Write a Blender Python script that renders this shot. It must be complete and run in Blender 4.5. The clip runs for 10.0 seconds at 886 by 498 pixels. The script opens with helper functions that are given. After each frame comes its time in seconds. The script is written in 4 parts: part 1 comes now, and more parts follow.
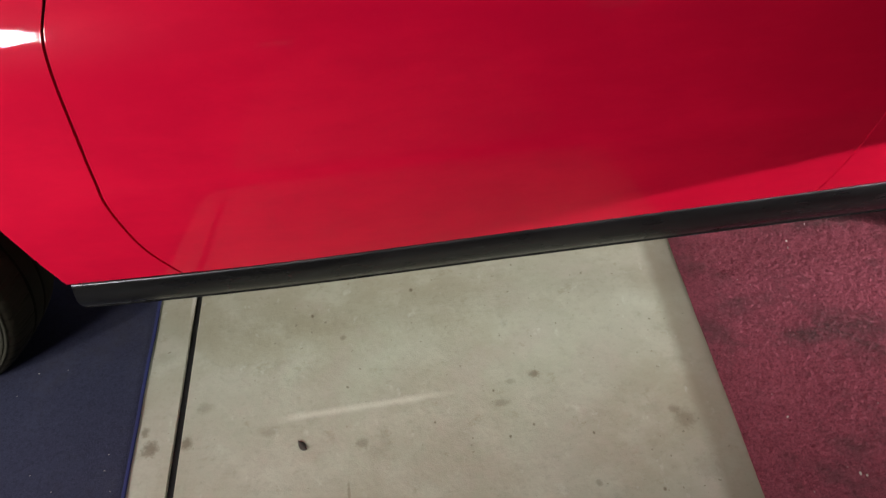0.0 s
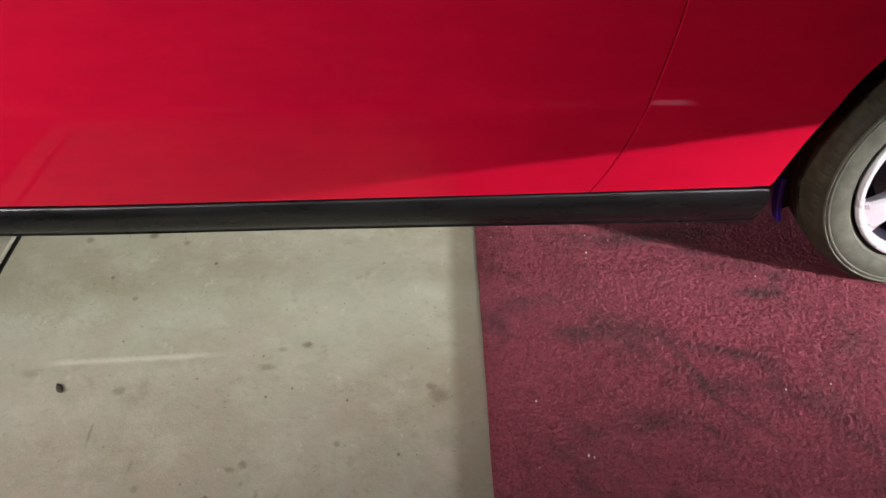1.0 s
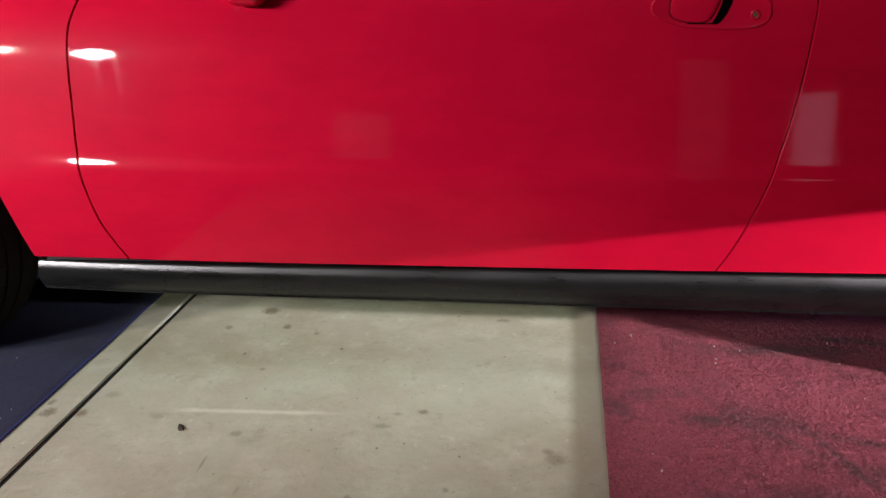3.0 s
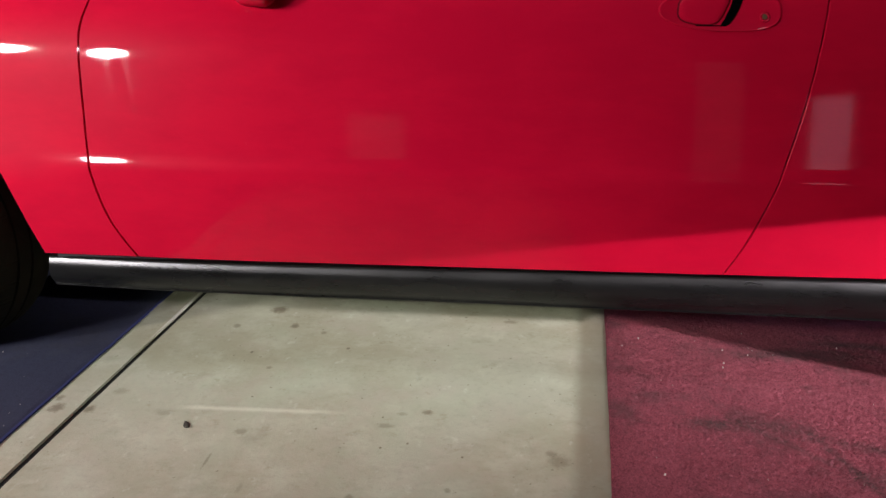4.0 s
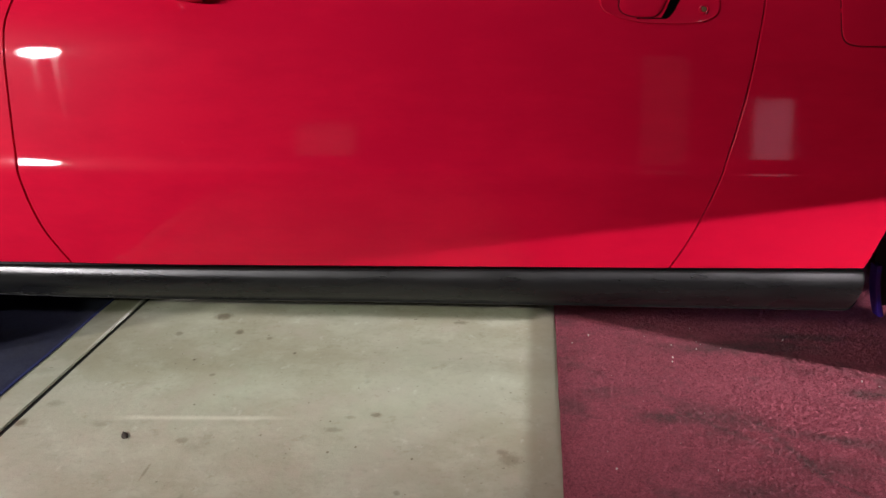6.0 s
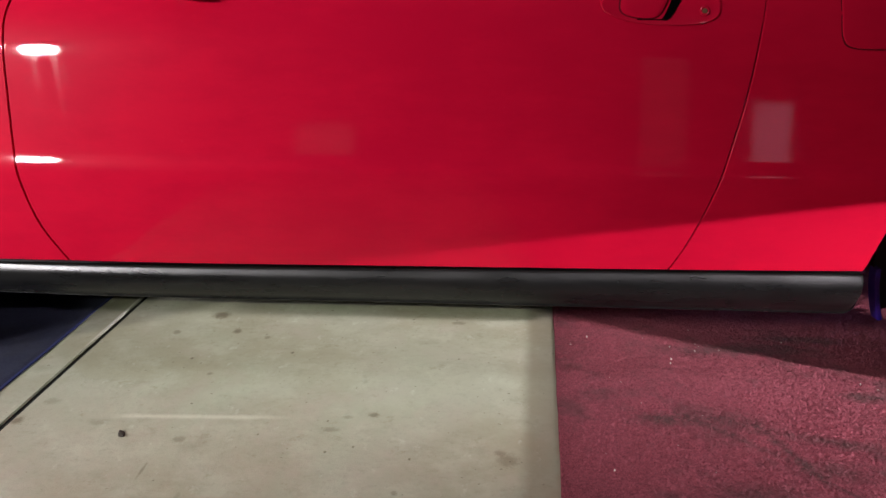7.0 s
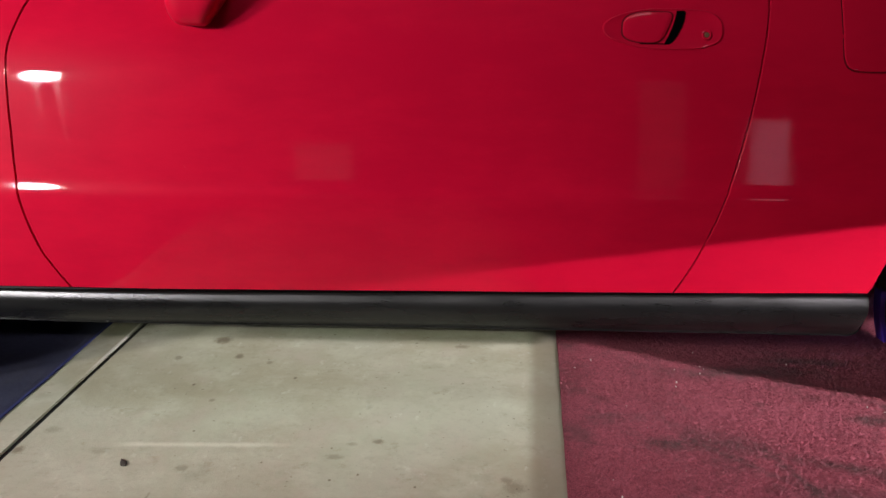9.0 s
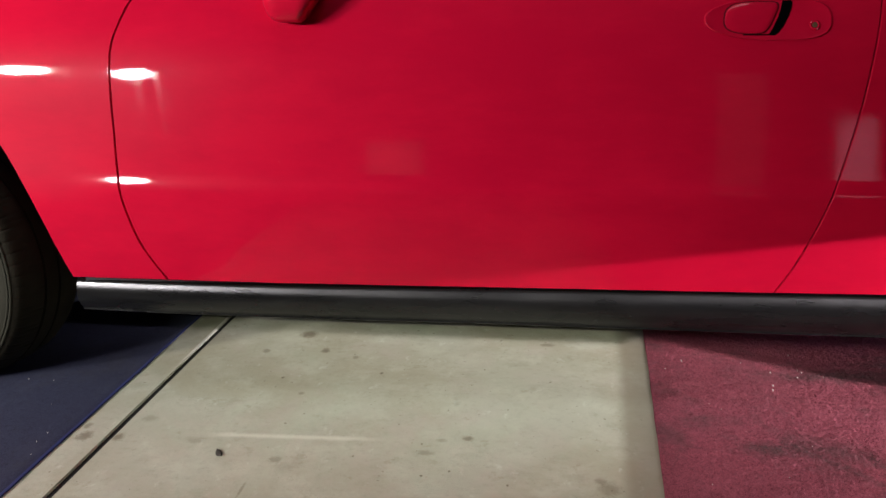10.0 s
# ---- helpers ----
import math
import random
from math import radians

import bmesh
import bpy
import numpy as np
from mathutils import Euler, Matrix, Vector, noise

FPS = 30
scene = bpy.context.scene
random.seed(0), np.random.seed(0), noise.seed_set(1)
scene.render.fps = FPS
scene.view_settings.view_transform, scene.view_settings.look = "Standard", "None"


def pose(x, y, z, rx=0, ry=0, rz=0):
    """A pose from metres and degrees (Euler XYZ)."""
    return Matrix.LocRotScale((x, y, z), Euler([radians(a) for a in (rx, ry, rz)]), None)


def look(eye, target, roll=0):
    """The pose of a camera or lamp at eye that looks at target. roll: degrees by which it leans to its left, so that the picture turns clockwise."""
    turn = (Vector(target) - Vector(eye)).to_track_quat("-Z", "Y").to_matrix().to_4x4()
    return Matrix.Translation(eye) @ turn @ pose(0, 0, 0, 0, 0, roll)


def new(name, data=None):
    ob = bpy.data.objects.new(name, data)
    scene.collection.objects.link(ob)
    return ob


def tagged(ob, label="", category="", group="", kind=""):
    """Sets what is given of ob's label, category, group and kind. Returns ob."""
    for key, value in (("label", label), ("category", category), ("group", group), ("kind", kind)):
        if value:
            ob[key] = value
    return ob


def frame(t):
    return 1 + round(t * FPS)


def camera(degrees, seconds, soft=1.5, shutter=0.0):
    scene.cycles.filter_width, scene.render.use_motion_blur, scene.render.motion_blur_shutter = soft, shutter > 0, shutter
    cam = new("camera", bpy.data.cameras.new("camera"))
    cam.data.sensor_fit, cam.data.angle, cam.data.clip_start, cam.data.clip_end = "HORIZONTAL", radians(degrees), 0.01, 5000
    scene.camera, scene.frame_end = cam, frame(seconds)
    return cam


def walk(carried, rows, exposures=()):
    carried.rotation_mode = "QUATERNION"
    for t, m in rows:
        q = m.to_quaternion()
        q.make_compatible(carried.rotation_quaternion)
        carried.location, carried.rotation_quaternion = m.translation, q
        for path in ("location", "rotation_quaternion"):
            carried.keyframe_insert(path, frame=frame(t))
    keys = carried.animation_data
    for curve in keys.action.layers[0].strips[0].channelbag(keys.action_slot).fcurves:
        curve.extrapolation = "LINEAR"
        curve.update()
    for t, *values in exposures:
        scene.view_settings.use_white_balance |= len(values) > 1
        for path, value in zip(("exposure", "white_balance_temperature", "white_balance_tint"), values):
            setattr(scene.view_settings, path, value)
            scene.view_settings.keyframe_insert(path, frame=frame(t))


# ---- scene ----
cam = camera(57.1, 10.0)
PATH = [
    (0, (0.42, -1.131, 1.288), (0.502, 0.338, -0.067), -5.5),
    (0.1, (0.456, -1.169, 1.298), (0.572, 0.283, -0.074), -4.7),
    (0.3, (0.594, -1.24, 1.295), (0.637, 0.237, -0.053), -5.0),
    (0.5, (0.689, -1.336, 1.275), (0.684, 0.22, 0.019), -3.1),
    (0.7, (0.766, -1.375, 1.257), (0.762, 0.208, 0.035), -4.5),
    (0.9, (0.775, -1.328, 1.246), (0.88, 0.213, -0.025), -0.1),
    (1, (0.784, -1.343, 1.153), (0.937, 0.245, -0.054), 1.5),
    (1.2, (0.792, -1.341, 1.01), (0.91, 0.295, -0.135), 2.5),
    (1.5, (0.789, -1.363, 0.862), (0.856, 0.346, -0.175), 2.2),
    (1.7, (0.812, -1.378, 0.828), (0.858, 0.37, -0.143), 1.4),
    (2, (0.811, -1.44, 0.81), (0.873, 0.416, 0.068), 0.8),
    (2.5, (0.819, -1.536, 0.826), (0.752, 0.352, 0.171), -0.6),
    (3, (0.793, -1.559, 0.818), (0.635, 0.333, 0.188), -0.5),
    (3.2, (0.784, -1.562, 0.811), (0.549, 0.321, 0.181), -0.7),
    (4.3, (0.831, -1.558, 0.819), (0.692, 0.338, 0.197), 0.1),
    (4.5, (0.84, -1.558, 0.806), (0.747, 0.346, 0.201), 0.2),
    (5, (0.831, -1.546, 0.803), (0.759, 0.356, 0.189), -0.0),
    (5.5, (0.827, -1.54, 0.79), (0.745, 0.364, 0.182), -0.5),
    (7, (0.824, -1.537, 0.784), (0.745, 0.369, 0.182), 0.0),
    (7.5, (0.831, -1.528, 0.789), (0.775, 0.378, 0.186), 0.5),
    (8, (0.847, -1.529, 0.793), (0.824, 0.385, 0.213), 0.6),
    (8.5, (0.828, -1.534, 0.79), (0.836, 0.385, 0.224), 0.4),
    (9, (0.812, -1.528, 0.794), (0.738, 0.391, 0.235), -0.3),
    (9.5, (0.798, -1.524, 0.781), (0.682, 0.394, 0.228), -0.5),
    (10, (0.758, -1.521, 0.786), (0.528, 0.385, 0.226), -1.1),
]
walk(cam, [(t, look(eye, target, roll)) for t, eye, target, roll in PATH], [(0, -0.15), (0.5, -0.12), (1.0, -0.08), (1.5, 0.0), (10, 0.0)])

# ---- world and light ----
world = bpy.data.worlds.new("world")
scene.world = world
world.use_nodes = True
world.node_tree.nodes["Background"].inputs[0].default_value = (0.9, 0.92, 1.0, 1)
world.node_tree.nodes["Background"].inputs[1].default_value = 0.03


def lamp(name, kind, m, power, colour, **more):
    data = bpy.data.lights.new(name, kind)
    data.energy, data.color = power, colour
    for key, value in more.items():
        if key == "size":
            data.size = value
        elif key == "size_y":
            data.shape, data.size_y = "RECTANGLE", value
        elif key == "radius":
            data.shadow_soft_size = value
        elif key == "cone":
            data.spot_size = radians(value)
        elif key == "spread":
            data.spread = radians(value)
        elif key == "blend":
            data.spot_blend = value
    ob = new(name, data)
    ob.matrix_world = m
    return ob


def tube_pose(eye, target, along):
    """The pose of a long tube at eye that lies along a direction and faces target as nearly as it can."""
    x = Vector(along).normalized()
    z = Vector(eye) - Vector(target)
    z = (z - x * z.dot(x)).normalized()
    return Matrix.Translation(eye) @ Matrix((x, z.cross(x), z)).transposed().to_4x4()


FLOOD_A, FLOOD_B, FLOOD_C = Vector((-3.0, -2.40, 1.42)), Vector((6.5, -2.8, 1.56)), Vector((-1.9, -2.29, 1.22))
STRIP_FILL, FLOOD_E = Vector((0.469, -5.6, 2.5)), Vector((0.9, 4.2, 0.45))
lamp("floodlight_beam", "SPOT", look(FLOOD_A, (-0.4, -0.1, 0.3)), 530, (1.0, 0.94, 0.9), radius=0.15, cone=51, blend=0.9)
lamp("floodlight_beam", "SPOT", look(FLOOD_C, (-0.4, -0.1, 0.5)), 250, (0.98, 0.93, 1.0), radius=0.18, cone=51, blend=0.9)
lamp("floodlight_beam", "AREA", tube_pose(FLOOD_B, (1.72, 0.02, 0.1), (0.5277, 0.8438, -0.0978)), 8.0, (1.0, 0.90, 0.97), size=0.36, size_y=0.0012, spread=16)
# an added beam, masked so that it brightens only the concrete
lamp("floodlight_beam", "SPOT", look(STRIP_FILL, (0.60, 0.9, 0.0)), 790, (0.96, 1.0, 0.79), radius=0.002, cone=18, blend=1.0)
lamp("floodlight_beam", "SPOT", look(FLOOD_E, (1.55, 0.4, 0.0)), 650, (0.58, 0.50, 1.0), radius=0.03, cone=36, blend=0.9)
# soft overhead fill, added to lift floor and shadows
lamp("overhead_fill_beam", "AREA", look((0.6, -0.7, 3.72), (0.6, -0.7, 0)), 24, (0.85, 0.9, 1.0), size=2.4, size_y=0.9)


# ---- materials ----
class Nodes:
    """A few short words for building one node material."""

    def __init__(self, name):
        self.mat = bpy.data.materials.new(name)
        self.mat.use_nodes = True
        self.tree = self.mat.node_tree
        self.bsdf = self.tree.nodes["Principled BSDF"]
        self.place = self.tree.nodes.new("ShaderNodeNewGeometry").outputs["Position"]

    def add(self, kind):
        return self.tree.nodes.new(kind)

    def link(self, a, b):
        self.tree.links.new(a, b)

    def put(self, value, socket):
        if isinstance(value, bpy.types.NodeSocket):
            self.link(value, socket)
        else:
            socket.default_value = value

    def math(self, op, a, b=0.0, c=0.0):
        n = self.add("ShaderNodeMath")
        n.operation = op
        for value, socket in zip((a, b, c), n.inputs):
            self.put(value, socket)
        return n.outputs[0]

    def vec(self, op, a, b):
        n = self.add("ShaderNodeVectorMath")
        n.operation = op
        self.put(a, n.inputs[0])
        self.put(b, n.inputs[1])
        return n.outputs["Value" if op in ("LENGTH", "DISTANCE", "DOT_PRODUCT") else "Vector"]

    def noise(self, scale, detail=4.0, rough=0.55, place=None, stretch=None):
        n = self.add("ShaderNodeTexNoise")
        n.inputs["Scale"].default_value, n.inputs["Detail"].default_value, n.inputs["Roughness"].default_value = scale, detail, rough
        at = place or self.place
        if stretch:
            at = self.vec("MULTIPLY", at, stretch)
        self.link(at, n.inputs["Vector"])
        return n.outputs[0]

    def ramp(self, value, low, high, to_low=0.0, to_high=1.0):
        n = self.add("ShaderNodeMapRange")
        n.interpolation_type = "SMOOTHSTEP"
        for v, socket in zip((value, low, high, to_low, to_high), n.inputs):
            self.put(v, socket)
        return n.outputs[0]

    def mix(self, factor, a, b):
        n = self.add("ShaderNodeMix")
        n.data_type = "RGBA"
        self.put(factor, n.inputs[0])
        for value, socket in ((a, n.inputs[6]), (b, n.inputs[7])):
            self.put((*value, 1) if isinstance(value, tuple) else value, socket)
        return n.outputs[2]

    def bump(self, height, depth, strength=1.0):
        n = self.add("ShaderNodeBump")
        n.inputs["Strength"].default_value, n.inputs["Distance"].default_value = strength, depth
        self.link(height, n.inputs["Height"])
        self.link(n.outputs[0], self.bsdf.inputs["Normal"])
        return n.outputs[0]

    def set(self, **inputs):
        for key, value in inputs.items():
            socket = self.bsdf.inputs[key.replace("_", " ")]
            self.put((*value, 1) if isinstance(value, tuple) and len(value) == 3 else value, socket)
        return self


def simple(name, colour, rough, metal=0.0, spread=0.12, scale=30.0, depth=0.0, **more):
    n = Nodes(name)
    grain = n.noise(scale)
    wide = n.noise(scale * 0.13, 3)
    f = n.math("ADD", n.math("MULTIPLY", grain, 0.5), n.math("MULTIPLY", wide, 0.5))
    dark, light = tuple(c * (1 - spread) for c in colour), tuple(min(1.0, c * (1 + spread)) for c in colour)
    n.set(Base_Color=n.mix(n.ramp(f, 0.3, 0.7), dark, light), Metallic=metal, Roughness=n.ramp(wide, 0.3, 0.7, rough * 0.85, min(1.0, rough * 1.15)), **more)
    if depth:
        n.bump(grain, depth)
    return n.mat


WIPES = [  # x and z of the top, slant, sweep, z of the foot, half width, dullness
    (-0.027, 0.69, 0.1, 0, 0.555, 0.0154, 0.091), (0.014, 0.69, 0.12, 0, 0.495, 0.0126, 0.112), (0.03, 0.675, 0.1, 1.8, 0.475, 0.0154, 0.077), (-0.043, 0.645, 0.22, 0, 0.505, 0.0168, 0.063),
    (0.238, 0.54, 0.7, 0, 0.445, 0.00308, 0.315),
]


def paint_material():
    n = Nodes("red_car_paint")
    wide = n.noise(2.2, 3)
    dust = n.noise(420, 2)
    haze = n.noise(9, 4, stretch=(1, 1, 3))
    film = n.math("ADD", n.math("MULTIPLY", wide, 0.6), n.math("MULTIPLY", n.noise(14, 5, 0.65, stretch=(0.5, 1, 1.6)), 0.4))
    red = n.mix(n.ramp(film, 0.38, 0.62), (0.490, 0.003, 0.027), (0.570, 0.0045, 0.031))
    n.set(Base_Color=n.mix(n.ramp(dust, 0.68, 0.8, 0, 0.10), red, (0.6, 0.2, 0.2)), Roughness=0.42, Specular_IOR_Level=0.03)
    # dried wipe streaks that run down the front of the door, where the clear coat is dull
    split = n.add("ShaderNodeSeparateXYZ")
    n.link(n.place, split.inputs[0])
    x, z = split.outputs[0], split.outputs[2]
    dull = n.ramp(haze, 0.35, 0.75, 0.042, 0.085)
    for start, top, slant, sweep, foot, wide, amount in WIPES:
        drop = n.math("SUBTRACT", top, z)
        middle = n.math("ADD", start, n.math("ADD", n.math("MULTIPLY", drop, slant), n.math("MULTIPLY", n.math("MULTIPLY", drop, drop), sweep)))
        mark = n.ramp(n.math("ABSOLUTE", n.math("SUBTRACT", x, middle)), 0.0003, wide, amount, 0.0)
        mark = n.math("MULTIPLY", mark, n.math("MULTIPLY", n.ramp(z, foot, foot + 0.07), n.ramp(z, top - 0.035, top, 1.0, 0.0)))
        dull = n.math("ADD", dull, n.math("MULTIPLY", mark, n.ramp(n.noise(30, 3), 0.3, 0.6, 0.5, 1.0)))
    n.set(Coat_Weight=1.0, Coat_Roughness=dull, Coat_IOR=1.29)
    b = n.add("ShaderNodeBump")
    b.inputs["Distance"].default_value, b.inputs["Strength"].default_value = 0.00004, 0.5
    n.link(n.math("ADD", n.noise(34, 2), n.math("MULTIPLY", n.noise(5, 2), 9.0)), b.inputs["Height"])
    n.link(b.outputs[0], n.bsdf.inputs["Coat Normal"])
    return n.mat


STAINS = [  # oil spots: x, y, half width, half depth, darkness
    (0.183, 0.362, 0.0206, 0.0216, 0.68), (0.107, 0.251, 0.0098, 0.0112, 0.45), (0.251, 0.263, 0.0099, 0.0140, 0.60), (0.256, 0.033, 0.0066, 0.0067, 0.40), (0.333, 0.229, 0.0073, 0.0080, 0.40), (0.631, -0.132, 0.0093, 0.0091, 0.55), (0.582, -0.142, 0.0092, 0.0072, 0.32), (0.556, -0.190, 0.0169, 0.0086, 0.36), (0.284, -0.236, 0.0123, 0.0117, 0.38), (0.307, -0.262, 0.0187, 0.0146, 0.16), (0.256, -0.337, 0.0027, 0.0255, 0.38), (0.887, -0.284, 0.0182, 0.0215, 0.36), (0.873, -0.260, 0.0097, 0.0094, 0.36), (0.895, -0.388, 0.0268, 0.0270, 0.20), (0.535, -0.424, 0.0085, 0.0089, 0.42), (0.513, -0.432, 0.0085, 0.0063, 0.36), (0.548, -0.534, 0.0103, 0.0110, 0.50), (0.109, -0.181, 0.0145, 0.0110, 0.26), (0.787, 0.335, 0.018, 0.010, 0.42),
]
FAINT_STAINS = [
    (-0.119, -0.181, 0.0147, 0.0173, 0.60), (-0.134, -0.141, 0.0085, 0.0110, 0.50), (-0.050, -0.181, 0.0110, 0.0140, 0.60), (-0.022, -0.103, 0.0152, 0.0130, 0.28), (-0.119, 0.044, 0.0205, 0.0155, 0.16), (0.696, -0.389, 0.0053, 0.0066, 0.38), (0.712, -0.511, 0.0081, 0.0078, 0.32), (0.720, -0.427, 0.0077, 0.0126, 0.16), (0.360, -0.463, 0.0057, 0.0087, 0.26), (0.343, -0.415, 0.0042, 0.0133, 0.20), (0.563, -0.489, 0.0033, 0.0105, 0.26), (0.666, -0.569, 0.0116, 0.0124, 0.16), (0.596, 0.010, 0.0089, 0.0107, 0.18), (0.535, -0.463, 0.0041, 0.0048, 0.28),
]
SPECKS = [  # x, y, radius
    (0.425, -0.213, 0.0019), (0.713, -0.286, 0.0021), (0.804, -0.418, 0.0029), (0.546, -0.159, 0.0021), (0.643, 0.183, 0.0019), (0.192, 0.107, 0.0033), (0.625, -0.560, 0.0038), (0.393, -0.564, 0.0038), (0.480, -0.491, 0.0047), (0.504, -0.515, 0.0038), (0.411, 0.146, 0.0038), (0.560, -0.268, 0.0024), (0.608, -0.249, 0.0024),
]


def concrete_material():
    n = Nodes("worn_concrete")
    wide, blot, fine, speck = n.noise(2.1, 5, 0.6), n.noise(9.5, 6, 0.65), n.noise(60, 6, 0.7), n.noise(260, 3)
    tone = n.mix(n.ramp(wide, 0.32, 0.68), (0.396, 0.374, 0.265), (0.465, 0.471, 0.364))
    tone = n.mix(n.ramp(blot, 0.42, 0.70, 0.0, 0.55), tone, (0.571, 0.591, 0.467))
    tone = n.mix(n.ramp(n.noise(13, 5, 0.7, stretch=(0.9, 1.15, 1)), 0.52, 0.74, 0.0, 0.34), tone, (0.265, 0.253, 0.171))
    tone = n.mix(n.ramp(n.noise(31, 5, 0.7, stretch=(0.8, 1.2, 1)), 0.60, 0.74, 0.0, 0.30), tone, (0.236, 0.211, 0.135))
    tone = n.mix(n.ramp(n.noise(24, 4, 0.7, stretch=(1.3, 0.8, 1)), 0.60, 0.72, 0.0, 0.5), tone, (0.630, 0.664, 0.561))
    tone = n.mix(n.ramp(fine, 0.50, 0.72, 0.0, 0.30), tone, (0.276, 0.263, 0.197))
    tone = n.mix(n.ramp(speck, 0.64, 0.74, 0.0, 0.45), tone, (0.178, 0.174, 0.135))
    tone = n.mix(n.ramp(n.noise(5.5, 5, 0.65), 0.48, 0.68, 0.0, 0.35), tone, (0.503, 0.449, 0.374))
    tone = n.mix(n.ramp(n.noise(4.1, 4, 0.6, stretch=(1.2, 0.8, 1)), 0.50, 0.68, 0.0, 0.40), tone, (0.428, 0.460, 0.332))
    tone = n.mix(n.ramp(n.noise(17, 6, 0.75), 0.57, 0.70, 0.0, 0.45), tone, (0.289, 0.251, 0.161))
    tone = n.mix(n.ramp(n.noise(75, 2, 0.4), 0.72, 0.76, 0.0, 0.6), tone, (0.139, 0.118, 0.080))
    split = n.add("ShaderNodeSeparateXYZ")
    n.link(n.place, split.inputs[0])
    x, y = split.outputs[0], split.outputs[1]
    wobble = n.math("SUBTRACT", n.noise(95, 6, 0.8), 0.5)
    for sx, sy, a, b, dark in STAINS + FAINT_STAINS + [(sx, sy, r, r * 1.5, 0.7) for sx, sy, r in SPECKS]:
        d = n.math("ADD", n.math("POWER", n.math("DIVIDE", n.math("SUBTRACT", x, sx), a), 2), n.math("POWER", n.math("DIVIDE", n.math("SUBTRACT", y, sy), b), 2))
        d = n.math("ADD", n.math("SQRT", d), n.math("MULTIPLY", wobble, 2.6))
        tone = n.mix(n.ramp(d, 0.40, 1.45, min(0.85, dark * 1.12), 0.0), tone, (0.135, 0.105, 0.060))
    # a darker brown band along the red carpet
    edge = n.math("SUBTRACT", x, n.math("MULTIPLY", y, 0.0705))
    edge = n.math("ADD", edge, n.math("MULTIPLY", n.math("SUBTRACT", n.noise(9, 5, 0.6), 0.5), 0.022))
    tone = n.mix(n.ramp(edge, 0.918, 0.950, 0.0, 0.58), tone, (0.200, 0.172, 0.108))
    # a long pale rub mark
    along = n.math("MULTIPLY", n.ramp(x, 0.10, 0.18), n.ramp(x, 0.38, 0.50, 1.0, 0.0))
    across = n.math("ABSOLUTE", n.math("SUBTRACT", y, n.math("ADD", n.math("MULTIPLY", x, 0.02), -0.158)))
    tone = n.mix(n.math("MULTIPLY", along, n.ramp(n.math("ADD", across, n.math("MULTIPLY", n.math("SUBTRACT", n.noise(28, 4, 0.7), 0.5), 0.012)), 0.0, 0.013, 0.62, 0.0)), tone, (0.72, 0.72, 0.60))
    # light caught on the edge of the joint, under the car, painted pale
    arris_glint = n.math("ABSOLUTE", n.math("SUBTRACT", x, n.math("ADD", n.math("MULTIPLY", y, 0.008), -0.0768)))
    tone = n.mix(n.math("MULTIPLY", n.ramp(y, 0.10, 0.30), n.ramp(arris_glint, 0.002, 0.005, 0.9, 0.0)), tone, (0.78, 0.77, 0.68))
    n.set(Base_Color=tone, Roughness=n.ramp(blot, 0.3, 0.7, 0.62, 0.8), Specular_IOR_Level=0.35)
    n.bump(n.math("ADD", fine, n.math("MULTIPLY", blot, 1.5)), 0.0012, 0.6)
    return n.mat


